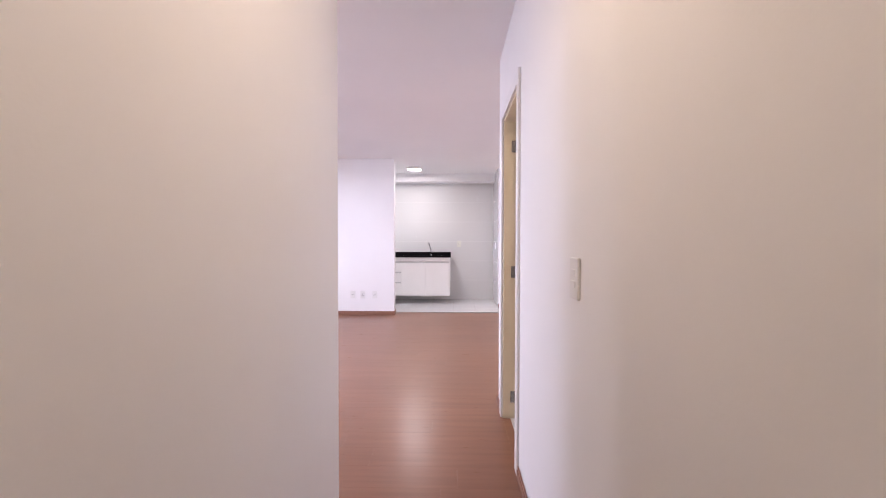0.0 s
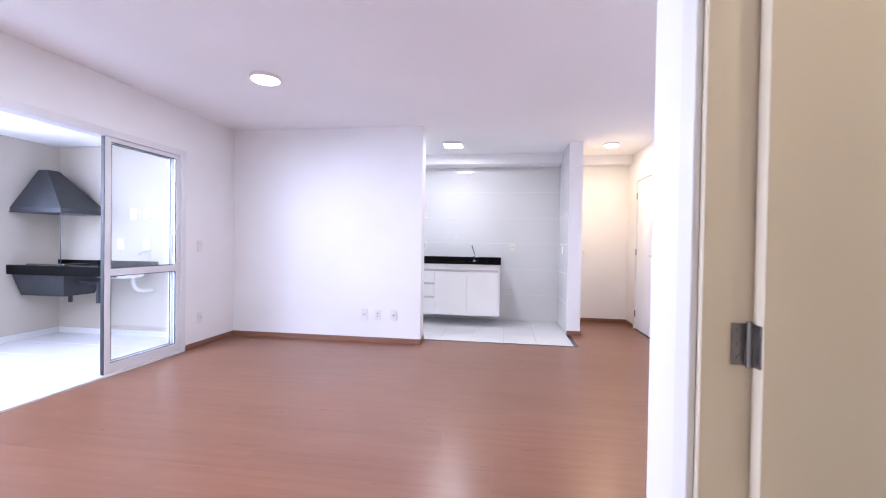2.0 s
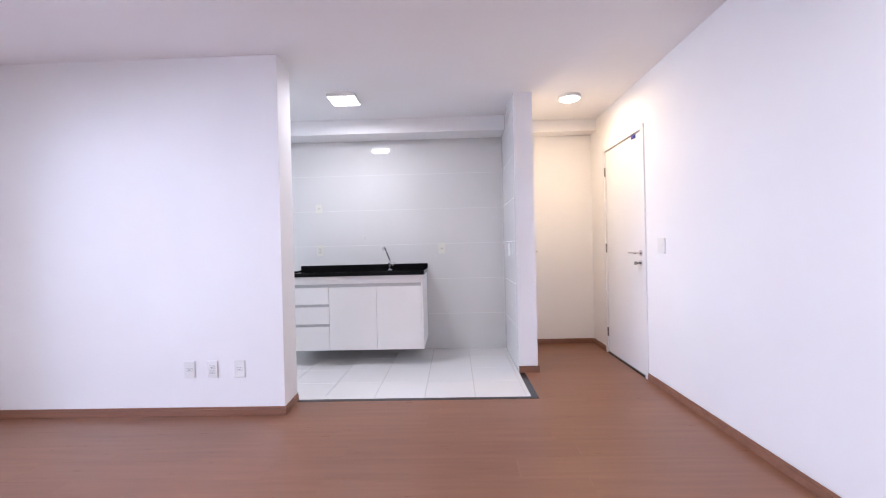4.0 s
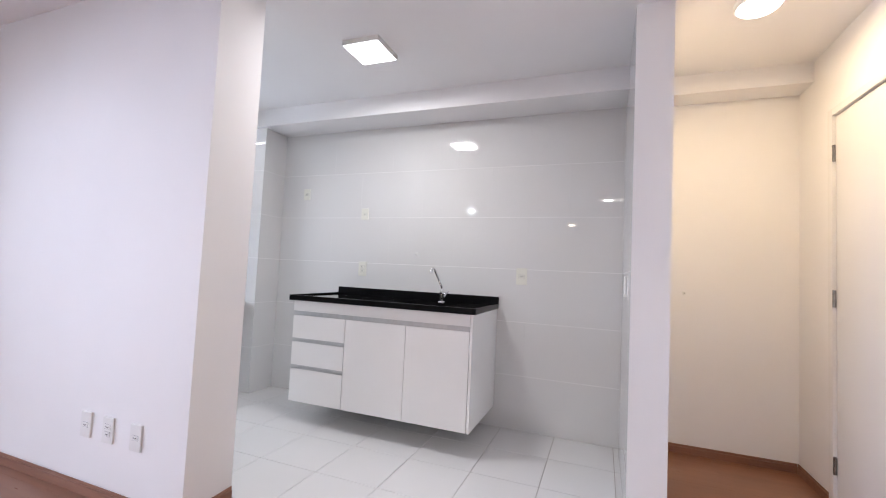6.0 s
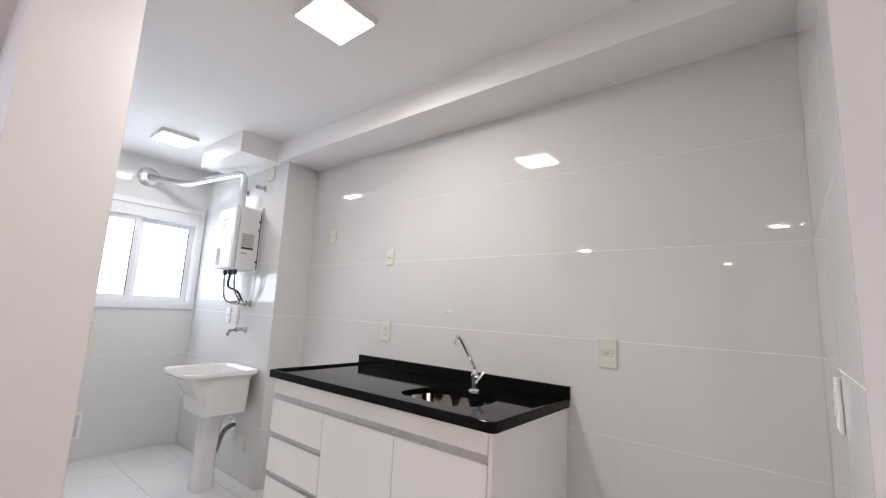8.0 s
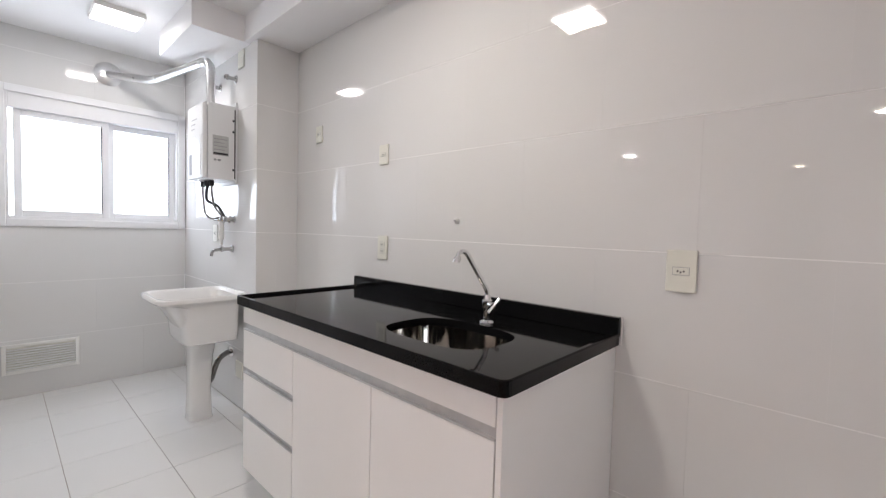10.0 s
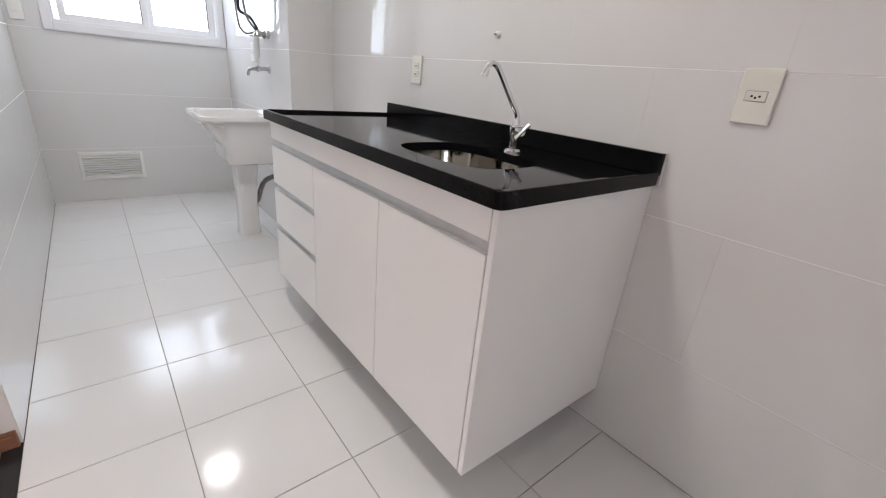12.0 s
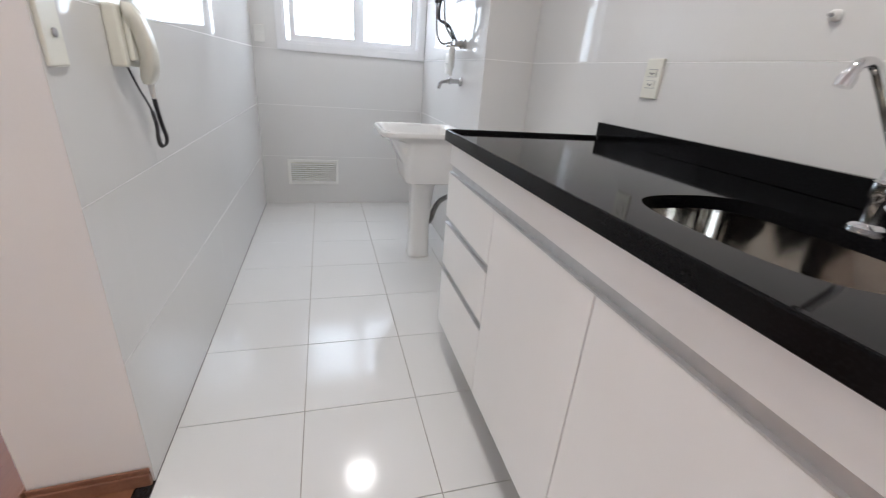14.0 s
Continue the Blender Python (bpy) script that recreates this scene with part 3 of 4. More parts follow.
sliding_leaf(XL - 0.022, 5.262, 6.074)
sliding_leaf(XL - 0.085, 5.325, 6.074)

# ---- balcony barbecue corner ----
hood = thing("barbecue_hood", (-4.72, 6.4, 1.44), "black painted steel barbecue hood over the balcony counter", "hood")
x0, x1, y0, y1 = BX, -4.40, 6.115, BY
rings = [[Vector((x0, y0, 1.435)), Vector((x1, y0, 1.435)), Vector((x1, y1, 1.435)), Vector((x0, y1, 1.435))],
         [Vector((x0, y0, 1.475)), Vector((x1, y0, 1.475)), Vector((x1, y1, 1.475)), Vector((x0, y1, 1.475))],
         [Vector((-4.93, 6.31, 1.92)), Vector((-4.81, 6.31, 1.92)), Vector((-4.81, 6.44, 1.92)), Vector((-4.93, 6.44, 1.92))]]
part("canopy", loft(rings, cap_last=True), M_HOOD, hood)
part("lip", box(x0, x1 + 0.006, y0 - 0.006, y1, 1.425, 1.4345), M_HOOD, hood)
part("post", box(x1 - 0.007, x1, y0 + 0.002, y0 + 0.009, 0.852, 1.4245), M_HOOD, hood, "thin black corner post")
gl = part("side_glass", box(x1 - 0.006, x1 - 0.001, y0 + 0.0095, y1 - 0.004, 0.856, 1.424), M_GLASS, hood, "clear glass side screen")
gl.visible_shadow = False
counter = thing("balcony_counter", (-4.36, 6.36, 0.78), "black granite balcony counter along the end wall", "counter")
bm = bmesh.new()
box(BX, -3.70, 6.08, BY, 0.80, 0.85, bevel=0.004, bm=bm)
part("slab", bm, M_GRANITE, counter)
part("apron", box(BX, -3.702, 6.084, 6.104, 0.745, 0.7995), M_GRANITE, counter, "black granite front apron")
part("upstand", box(BX, -3.70, BY - 0.02, BY - 0.001, 0.8505, 0.89), M_GRANITE, counter)
grill = thing("barbecue_box", (-4.72, 6.33, 0.52), "black steel charcoal box hung in the balcony counter", "barbecue")
rings = [[Vector((-4.97, 6.17, 0.51)), Vector((-4.42, 6.17, 0.51)), Vector((-4.42, 6.52, 0.51)), Vector((-4.97, 6.52, 0.51))],
         [Vector((-5.02, 6.115, 0.744)), Vector((-4.36, 6.115, 0.744)), Vector((-4.36, 6.58, 0.744)), Vector((-5.02, 6.58, 0.744))]]
part("box", loft(rings, cap_first=True, cap_last=True), M_HOOD, grill)
br = part("bracket", box(-4.375, -4.115, 6.285, 6.315, 0.635, 0.665, bevel=0.002), M_HOOD, grill, "black steel side arm")
part("leg", box(-4.145, -4.115, 6.285, 6.315, 0.43, 0.6345, bevel=0.002), M_HOOD, br)
part("leg", box(-4.505, -4.475, 6.285, 6.315, 0.43, 0.5095, bevel=0.002), M_HOOD, grill, "short black steel leg")
part("grate", box(-4.95, -4.46, 6.2, 6.55, 0.8505, 0.862, bevel=0.002), M_STEEL, grill, "steel grate on the counter")
bsink = thing("balcony_sink", (-3.92, 6.36, 0.70), "white ceramic sink under the balcony counter", "sink")
part("bowl", loft([rounded_ring(-3.92, 6.36, 0.17, 0.12, 0.715, 4, 32), rounded_ring(-3.92, 6.36, 0.195, 0.155, 0.73, 5, 32), rounded_ring(-3.92, 6.36, 0.2, 0.16, 0.798, 4, 32)], cap_first=True), M_CERAM, bsink, smooth=True)
part("drain_pipe", sweep(smooth_path([(-3.80, 6.40, 0.716), (-3.80, 6.40, 0.66), (-3.79, 6.44, 0.585), (-3.775, 6.52, 0.56), (-3.77, 6.632, 0.56)], 6), 0.02, seg=12), M_PLAST, bsink, "white corrugated drain pipe", smooth=True)
btap = thing("balcony_tap", (-3.86, 6.62, 1.0), "small chrome wall tap over the balcony sink", "tap")
part("spout", sweep(smooth_path([(-3.86, BY, 1.0), (-3.86, 6.58, 1.0), (-3.86, 6.54, 0.97)], 5), 0.01, seg=10), M_CHROME, btap, smooth=True)
for px, pz in ((-4.03, 1.45), (-3.85, 1.45), (-4.20, 1.09), (-3.85, 1.09)):
    plate("wall_socket", (px, BY, pz), '-y', 0.085, 0.12, "white wall plate on the beige balcony wall", "socket", 1)

# ---- kitchen cabinet ----
AX0, AX1, AF, AZ0, AZ1 = -1.085, 0.279, 8.097, 0.148, 0.869
cab = thing("kitchen_cabinet", (-0.40, 8.4, AZ0), "white laminate wall-hung sink cabinet with three drawers and two doors", "cabinet")
bm = bmesh.new()
box(AX0, AX0 + 0.018, AF + 0.019, KB - 0.002, AZ0, AZ1, bm=bm)
box(AX0 + 0.018, AX1 - 0.018, AF + 0.03, KB - 0.002, AZ0, AZ0 + 0.018, bm=bm)
box(AX0 + 0.018, AX1 - 0.018, KB - 0.012, KB - 0.002, AZ0 + 0.018, AZ1, bm=bm)
box(AX0 + 0.018, AX1 - 0.018, AF + 0.045, AF + 0.06, AZ0 + 0.02, 0.775, bm=bm)
part("body", bm, M_LAMI, cab)
part("side_panel", box(AX1 - 0.016, AX1, AF, KB - 0.002, AZ0, AZ1, bevel=0.001, segs=1), M_LAMI, cab)
part("fascia", box(AX0, AX1 - 0.019, AF, AF + 0.018, 0.794, AZ1, bevel=0.001, segs=1), M_LAMI, cab)


def profile_pull(parent, x0, x1, z):
    """A recessed aluminium pull that tops a front: one bent profile."""
    outline = [(-0.001, 0.0004), (-0.001, 0.004), (0.004, 0.004), (0.004, 0.0028), (0.0115, 0.0028), (0.0115, 0.0295), (0.014, 0.0295), (0.014, 0.0004)]
    rings = [[Vector((x, AF + dy, z + dz)) for dy, dz in outline] for x in (x0, x1)]
    part("pull", loft(rings, cap_first=True, cap_last=True), M_ALU, parent, "brushed aluminium pull strip")


SPL, MID = -0.640, -0.176
for z0, z1 in ((0.600, 0.763), (0.408, 0.573), (AZ0 + 0.002, 0.381)):
    d = part("drawer", box(AX0 + 0.001, SPL - 0.002, AF, AF + 0.018, z0, z1, bevel=0.0012, segs=1), M_LAMI, cab)
    if z1 < 0.76:
        profile_pull(d, AX0 + 0.001, SPL - 0.002, z1)
for x0, x1 in ((SPL + 0.002, MID - 0.0015), (MID + 0.0015, AX1 - 0.020)):
    part("door", box(x0, x1, AF, AF + 0.018, AZ0 + 0.002, 0.763, bevel=0.0012, segs=1), M_LAMI, cab)
profile_pull(cab, AX0 + 0.001, AX1 - 0.020, 0.763)
trap = thing("drain_trap", (-0.20, 8.6, 0.07), "white plastic drain box under the sink cabinet", "drain")
part("box", box(-0.31, -0.09, 8.55, KB, 0.065, 0.146, bevel=0.008), M_PLAST, trap)

# ---- worktop with sink opening ----
TX0, TX1, TY0, TY1, TZ = -1.130, 0.294, 8.080, KB - 0.001, 0.908
SCX, SCY, SHX, SHY = -0.108, 8.345, 0.205, 0.146
top = thing("worktop", (-0.42, 8.4, AZ1), "polished black granite worktop with raised rim", "worktop")
N = 256
inner = rounded_ring(SCX, SCY, SHX, SHY, 0, 3.2, N)


def slab_outline(inset, r=0.020):
    """The worktop's outline with rounded corners, one point for each point of the sink opening."""
    c = Vector(((TX0 + TX1) / 2, (TY0 + TY1) / 2))
    half = Vector(((TX1 - TX0) / 2 - inset, (TY1 - TY0) / 2 - inset))
    corners = [math.atan2(cy - SCY, cx - SCX) for cx in (TX0, TX1) for cy in (TY0, TY1)]
    out = []
    for k in range(N):
        a = 2 * math.pi * k / N
        near = min(corners, key=lambda q: abs((a - q + math.pi) % (2 * math.pi) - math.pi))
        gap = (a - near + math.pi) % (2 * math.pi) - math.pi
        a = near + gap * min(1.0, 0.12 + abs(gap) / 0.25)
        lo, hi = 0.05, 3.0
        for _ in range(30):
            t = (lo + hi) / 2
            q = Vector((abs(SCX + math.cos(a) * t - c.x) - half.x + r, abs(SCY + math.sin(a) * t - c.y) - half.y + r))
            d = Vector((max(q.x, 0), max(q.y, 0))).length + min(max(q.x, q.y), 0) - r
            lo, hi = (t, hi) if d < 0 else (lo, t)
        out.append(Vector((SCX + math.cos(a) * lo, SCY + math.sin(a) * lo, 0)))
    return out


zt, zb = 0.8965, AZ1 + 0.0005


def at_z(ring, z):
    return [Vector((p.x, p.y, z)) for p in ring]


profile = [(0.0015, zb), (0.0, zb + 0.0015), (0.0, TZ - 0.004), (0.0012, TZ - 0.0012), (0.004, TZ), (0.0125, TZ), (0.0155, TZ - 0.002), (0.017, TZ - 0.005), (0.0175, zt)]
part("slab", loft([at_z(inner, zb)] + [at_z(slab_outline(d), z) for d, z in profile] + [at_z(inner, zt), at_z(inner, zb)]), M_GRANITE, top)
part("backsplash", box(TX0 + 0.003, TX1 - 0.001, KB - 0.024, KB - 0.001, zt + 0.0005, 0.957, bevel=0.002), M_GRANITE, top)
part("sealant", sweep([(TX1 + 0.001, KB - 0.004, AZ1), (TX1 + 0.001, KB - 0.004, 0.958)], 0.0032, seg=8), M_PLAST, top, "thin white sealant bead along the wall")
bowl = thing("sink_bowl", (SCX, SCY, 0.74), "stainless steel undermount sink bowl", "sink")
part("bowl", loft([rounded_ring(SCX, SCY, SHX + 0.012, SHY + 0.012, 0.8685, 3.2, 64), rounded_ring(SCX, SCY, SHX + 0.001, SHY + 0.001, 0.869, 3.2, 64),
                   rounded_ring(SCX, SCY, SHX - 0.004, SHY - 0.004, 0.80, 3.2, 64), rounded_ring(SCX, SCY, SHX - 0.014, SHY - 0.014, 0.752, 3.2, 64),
                   rounded_ring(SCX, SCY, SHX - 0.045, SHY - 0.045, 0.736, 2.8, 64), rounded_ring(SCX, SCY, 0.05, 0.05, 0.730, 2, 64)]), M_STEEL, bowl, smooth=True)
part("drain", loft([rounded_ring(SCX, SCY, 0.055, 0.055, 0.7315, 2, 32), rounded_ring(SCX, SCY, 0.045, 0.045, 0.733, 2, 32), rounded_ring(SCX, SCY, 0.035, 0.035, 0.722, 2, 32)], cap_last=True), M_CHROME, bowl, "chrome drain", smooth=True)

FX, FY, zf = -0.104, 8.540, zt - 0.006
tap = thing("kitchen_faucet", (FX, FY, zt), "chrome kitchen faucet with slanted swivel spout behind the sink", "faucet")
part("base", sweep([(FX, FY, zt), (FX, FY, zt + 0.004), (FX, FY, zt + 0.008), (FX, FY, zf + 0.016)], [0.026, 0.026, 0.022, 0.018], seg=24), M_CHROME, tap, smooth=True)
part("body", sweep([(FX, FY, zf + 0.016), (FX, FY, zf + 0.055), (FX, FY, zf + 0.062), (FX, FY, zf + 0.085), (FX, FY, zf + 0.09), (FX, FY, zf + 0.105)], [0.013, 0.013, 0.018, 0.018, 0.012, 0.011], seg=20), M_CHROME, tap, smooth=True)
hd = part("handle", sweep([(FX, FY, zf + 0.073), (FX + 0.030, FY - 0.012, zf + 0.073), (FX + 0.040, FY - 0.015, zf + 0.073)], [0.011, 0.011, 0.013], seg=16), M_CHROME, tap, smooth=True)
part("lever", sweep([(FX + 0.034, FY - 0.036, zf + 0.052), (FX + 0.040, FY - 0.015, zf + 0.073), (FX + 0.046, FY + 0.006, zf + 0.094)], [0.007, 0.005, 0.007], seg=12), M_CHROME, hd, smooth=True)
SP = [(FX, FY, zf + 0.10), (FX - 0.001, FY - 0.003, zf + 0.122), (FX - 0.010, FY - 0.020, zf + 0.152), (FX - 0.031, FY - 0.060, zf + 0.226), (FX - 0.038, FY - 0.076, zf + 0.250), (FX - 0.042, FY - 0.092, zf + 0.256), (FX - 0.044, FY - 0.106, zf + 0.250), (FX - 0.045, FY - 0.114, zf + 0.233)]
part("spout", sweep(smooth_path(SP, 6), 0.0085, seg=16), M_CHROME, tap, smooth=True)
part("nozzle", sweep([(FX - 0.045, FY - 0.1135, zf + 0.237), (FX - 0.0455, FY - 0.116, zf + 0.228), (FX - 0.046, FY - 0.118, zf + 0.220)], [0.0115, 0.0125, 0.0120], seg=16), M_CHROME, tap, smooth=True)

# ---- laundry ----
tub = thing("laundry_tub", (-2.10, 8.25, 0), "white ceramic laundry tub on a pedestal against the tiled shaft", "laundry tub")
cx, cy, hx, hy = -2.09, 8.20, 0.235, 0.248
part("basin", loft([rounded_ring(cx, 8.26, 0.17, 0.125, 0.498, 6), rounded_ring(cx, 8.252, 0.185, 0.148, 0.505, 7), rounded_ring(cx, 8.248, 0.19, 0.153, 0.53, 7), rounded_ring(cx, 8.245, 0.198, 0.158, 0.66, 7),
                    rounded_ring(cx, 8.242, 0.201, 0.163, 0.725, 7), rounded_ring(cx, 8.225, 0.208, 0.195, 0.742, 7), rounded_ring(cx, cy, hx - 0.010, hy - 0.012, 0.752, 6), rounded_ring(cx, cy, hx, hy, 0.764, 6), rounded_ring(cx, cy, hx, hy, 0.782, 6),
                    rounded_ring(cx, cy, hx - 0.006, hy - 0.006, 0.79, 6), rounded_ring(cx, cy, hx - 0.022, hy - 0.024, 0.788, 6), rounded_ring(cx, cy, hx - 0.036, hy - 0.042, 0.770, 6),
                    rounded_ring(cx, 8.25, 0.17, 0.13, 0.55, 5), rounded_ring(cx, 8.26, 0.06, 0.05, 0.53, 2)], cap_first=True, cap_last=True), M_CERAM, tub, smooth=True)
part("pedestal", loft([rounded_ring(-2.10, 8.225, 0.074, 0.07, 0.0, 3.5), rounded_ring(-2.10, 8.225, 0.07, 0.066, 0.02, 3.5), rounded_ring(-2.10, 8.225, 0.064, 0.06, 0.2, 3.5),
                       rounded_ring(-2.10, 8.23, 0.072, 0.066, 0.40, 3.5), rounded_ring(-2.10, 8.235, 0.085, 0.075, 0.4975, 4)], cap_first=True, cap_last=True), M_CERAM, tub, "white ceramic pedestal", smooth=True)
dp = part("drain_pipe", sweep(smooth_path([(-2.20, CY, 0.35), (-2.18, 8.42, 0.35), (-2.14, 8.36, 0.335), (-2.115, 8.325, 0.29), (-2.11, 8.30, 0.22), (-2.11, 8.27, 0.2)], 6), 0.017, seg=14), M_HINGE, tub, "chrome drain pipe", smooth=True)
part("flange", sweep([(-2.20, CY - 0.0005, 0.35), (-2.199, CY - 0.006, 0.35), (-2.197, CY - 0.012, 0.35)], [0.034, 0.034, 0.02], seg=20), M_CHROME, dp, smooth=True)

heater = thing("water_heater", (-2.26, 8.34, 1.50), "white gas water heater hung on the tiled shaft", "water heater")
hx0, hx1, hy0, hy1, hz0, hz1 = -2.41, -2.10, 8.245, 8.44, 1.500, 1.975
part("back_plate", box(hx0 + 0.01, hx1 - 0.01, hy1, CY, hz0 - 0.02, hz1 + 0.03, bevel=0.002), M_ENAMEL, heater)
part("casing", box(hx0, hx1, hy0 + 0.03, hy1 - 0.0005, hz0, hz1, bevel=0.006), M_ENAMEL, heater)
part("front_cover", box(hx0 + 0.006, hx1 - 0.006, hy0, hy0 + 0.0295, hz0 + 0.004, hz1 - 0.004, bevel=0.012, segs=3), M_ENAMEL, heater, "white enamelled front cover")
part("display", box(hx0 + 0.05, hx0 + 0.11, hy0 - 0.005, hy0 - 0.0037, hz0 + 0.03, hz0 + 0.16), M_GREY, heater, "grey control panel")
lb = part("label", box(hx1 + 0.0002, hx1 + 0.001, hy0 + 0.055, hy0 + 0.150, hz0 + 0.15, hz0 + 0.275), M_SILVER, heater, "silver grey data label")
for i in range(4):
    part("text_bar", box(hx1 + 0.001, hx1 + 0.0014, hy0 + 0.063, hy0 + 0.140 - 0.014 * (i % 2), hz0 + 0.250 - i * 0.022, hz0 + 0.255 - i * 0.022), M_GREY, lb)
part("text_bar", box(hx1 + 0.001, hx1 + 0.0014, hy0 + 0.060, hy0 + 0.147, hz0 + 0.155, hz0 + 0.168), M_DARK, lb, "dark printed strip")
for y0, y1 in ((0.062, 0.078), (0.084, 0.104)):
    part("printed_mark", box(hx1 + 0.0002, hx1 + 0.0008, hy0 + y0, hy0 + y1, hz0 + 0.115, hz0 + 0.128), M_GREY, heater, "small grey printed mark")
# Dark strip stands in for the shade in the gap before the back plate.
part("gap_strip", box(hx1 - 0.003, hx1 + 0.0015, hy1 - 0.010, hy1 - 0.003, hz0 + 0.01, hz1 - 0.02), M_DARK, heater, "dark strip standing in for the shaded gap before the back plate")
part("front_glass", box(hx0 + 0.035, hx1 - 0.035, hy0 - 0.0035, hy0 - 0.0005, hz0 + 0.02, hz0 + 0.27, bevel=0.001, segs=1), M_ENAMEL, heater, "glossy white lower front panel")
for i in range(3):
    part("text_bar", box(hx0 + 0.09, hx0 + 0.19 - 0.02 * i, hy0 - 0.001, hy0 - 0.0002, hz1 - 0.10 - i * 0.03, hz1 - 0.093 - i * 0.03), M_GREY, heater, "grey printed lines")
for vz in (hz1 - 0.10, hz1 - 0.17, hz0 + 0.06):
    part("clip", box(hx1 - 0.002, hx1 + 0.004, hy1 - 0.022, hy1 - 0.012, vz, vz + 0.014), M_DARK, heater)
part("outlet", sweep([(-2.26, 8.34, hz1), (-2.26, 8.34, hz1 + 0.03)], 0.05, seg=24), M_FLUE, heater, smooth=True)
for px, m, r in ((-2.38, M_DARK, 0.014), (-2.28, M_DARK, 0.024), (-2.212, M_DARK, 0.015)):
    part("connector", sweep([(px, 8.33, hz0 + 0.002), (px, 8.33, hz0 - 0.035)], r, seg=12), m, heater, smooth=True)

flue = thing("flue_pipe", (-2.26, 8.34, 1.975), "silver metal flue pipe from the heater to the wall", "flue pipe")
part("pipe", sweep([(-2.26, 8.34, 1.975), (-2.26, 8.34, 2.22), (-2.265, 8.338, 2.25), (-2.285, 8.33, 2.272), (-2.32, 8.318, 2.28), (-2.84, 8.165, 2.245), (-2.90, 8.145, 2.245), (-2.95, 8.12, 2.25), (-3.0, 8.09, 2.26), (KX + 0.004, 7.95, 2.305)], 0.0265, seg=20), M_FLUE, flue, smooth=True)
for c0, c1 in (((-2.26, 8.34, 2.19), (-2.26, 8.34, 2.205)), ((-2.34, 8.312, 2.279), (-2.355, 8.3075, 2.278)), ((-2.83, 8.168, 2.246), (-2.845, 8.1635, 2.245))):
    part("collar", sweep([c0, c1], 0.029, seg=20), M_FLUE, flue, smooth=True)
part("flange", sweep([(KX, 7.95, 2.305), (KX + 0.006, 7.95, 2.305), (KX + 0.02, 7.95, 2.305)], [0.085, 0.085, 0.06], seg=28), M_FLUE, flue, "round metal wall flange", smooth=True)


def hose(points, r, mat, label):
    t = thing("hose", points[0], label, "hose")
    part("tube", sweep(smooth_path(points, 8), r, seg=10), mat, t, smooth=True)
    part("nut", sweep([points[-1], (points[-1][0], points[-1][1], points[-1][2] - 0.02)], r * 1.6, seg=6), M_CHROME, t)


hose([(-2.38, 8.33, 1.48), (-2.379, 8.335, 1.37), (-2.372, 8.345, 1.29), (-2.34, 8.37, 1.252), (-2.27, 8.405, 1.262)], 0.0065, M_HINGE, "braided steel water hose under the heater")
hose([(-2.28, 8.33, 1.48), (-2.284, 8.322, 1.41), (-2.278, 8.328, 1.368), (-2.240, 8.352, 1.350), (-2.208, 8.372, 1.328), (-2.196, 8.402, 1.27)], 0.0085, M_DARK, "dark corrugated gas hose under the heater")
hose([(-2.212, 8.33, 1.48), (-2.210, 8.335, 1.40), (-2.216, 8.35, 1.335), (-2.232, 8.385, 1.29), (-2.240, 8.41, 1.268)], 0.0065, M_HINGE, "braided steel hose under the heater")
supply = thing("supply_pipe", (-2.25, 8.41, 1.250), "chrome supply pipe with brass nuts below the heater", "pipe")
part("pipe", sweep([(-2.375, 8.405, 1.245), (-2.15, 8.412, 1.250)], 0.009, seg=14), M_DIMCHROME, supply, smooth=True)
for px in (-2.285, -2.215, -2.165):
    part("nut", sweep([(px - 0.012, 8.4085, 1.2475), (px + 0.012, 8.4092, 1.2482)], 0.0145, seg=6), M_BRASS, supply, "brass nut")


def valve(name, x, z, label, spout=False, long=0.05):
    t = thing(name, (x, CY, z), label, "valve")
    part("flange", sweep([(x, CY, z), (x, CY - 0.004, z), (x, CY - 0.012, z)], [0.026, 0.026, 0.016], seg=20), M_DIMCHROME, t, smooth=True)
    part("body", sweep([(x, CY - 0.01, z), (x, CY - long, z)], 0.012, seg=14), M_DIMCHROME, t, smooth=True)
    h = part("handle", sweep([(x, CY - long, z), (x, CY - long - 0.012, z), (x, CY - long - 0.022, z)], [0.018, 0.02, 0.012], seg=12), M_DIMCHROME, t, smooth=True)
    part("grip", box(x - 0.028, x + 0.028, CY - long - 0.018, CY - long - 0.008, z - 0.006, z + 0.006, bevel=0.003), M_DIMCHROME, h)
    if spout:
        part("spout", sweep(smooth_path([(x, CY - long * 0.6, z), (x - 0.004, CY - long - 0.03, z - 0.004), (x - 0.006, CY - long - 0.06, z - 0.012), (x - 0.006, CY - long - 0.07, z - 0.045)], 5), 0.010, seg=12), M_DIMCHROME, t, smooth=True)


valve("shutoff_valve", -2.14, 2.165, "chrome shut-off valve above the heater")
valve("shutoff_valve", -2.42, 2.165, "chrome shut-off valve above the heater")
valve("shutoff_valve", -2.165, 1.250, "chrome supply valve below the heater", long=0.045)
valve("shutoff_valve", -2.24, 1.250, "chrome supply valve below the heater", long=0.045)
valve("wall_tap", -2.19, 1.05, "chrome wall tap above the laundry tub", spout=True, long=0.06)
filt = thing("water_filter", (-2.235, 8.40, 1.16), "white plastic connector above the wall tap", "connector")
part("tube", sweep([(-2.235, 8.40, 1.25), (-2.235, 8.40, 1.235), (-2.235, 8.40, 1.23), (-2.235, 8.40, 1.12), (-2.235, 8.40, 1.11), (-2.235, 8.40, 1.075)], [0.008, 0.008, 0.018, 0.018, 0.01, 0.01], seg=14), M_PLAST, filt, smooth=True)

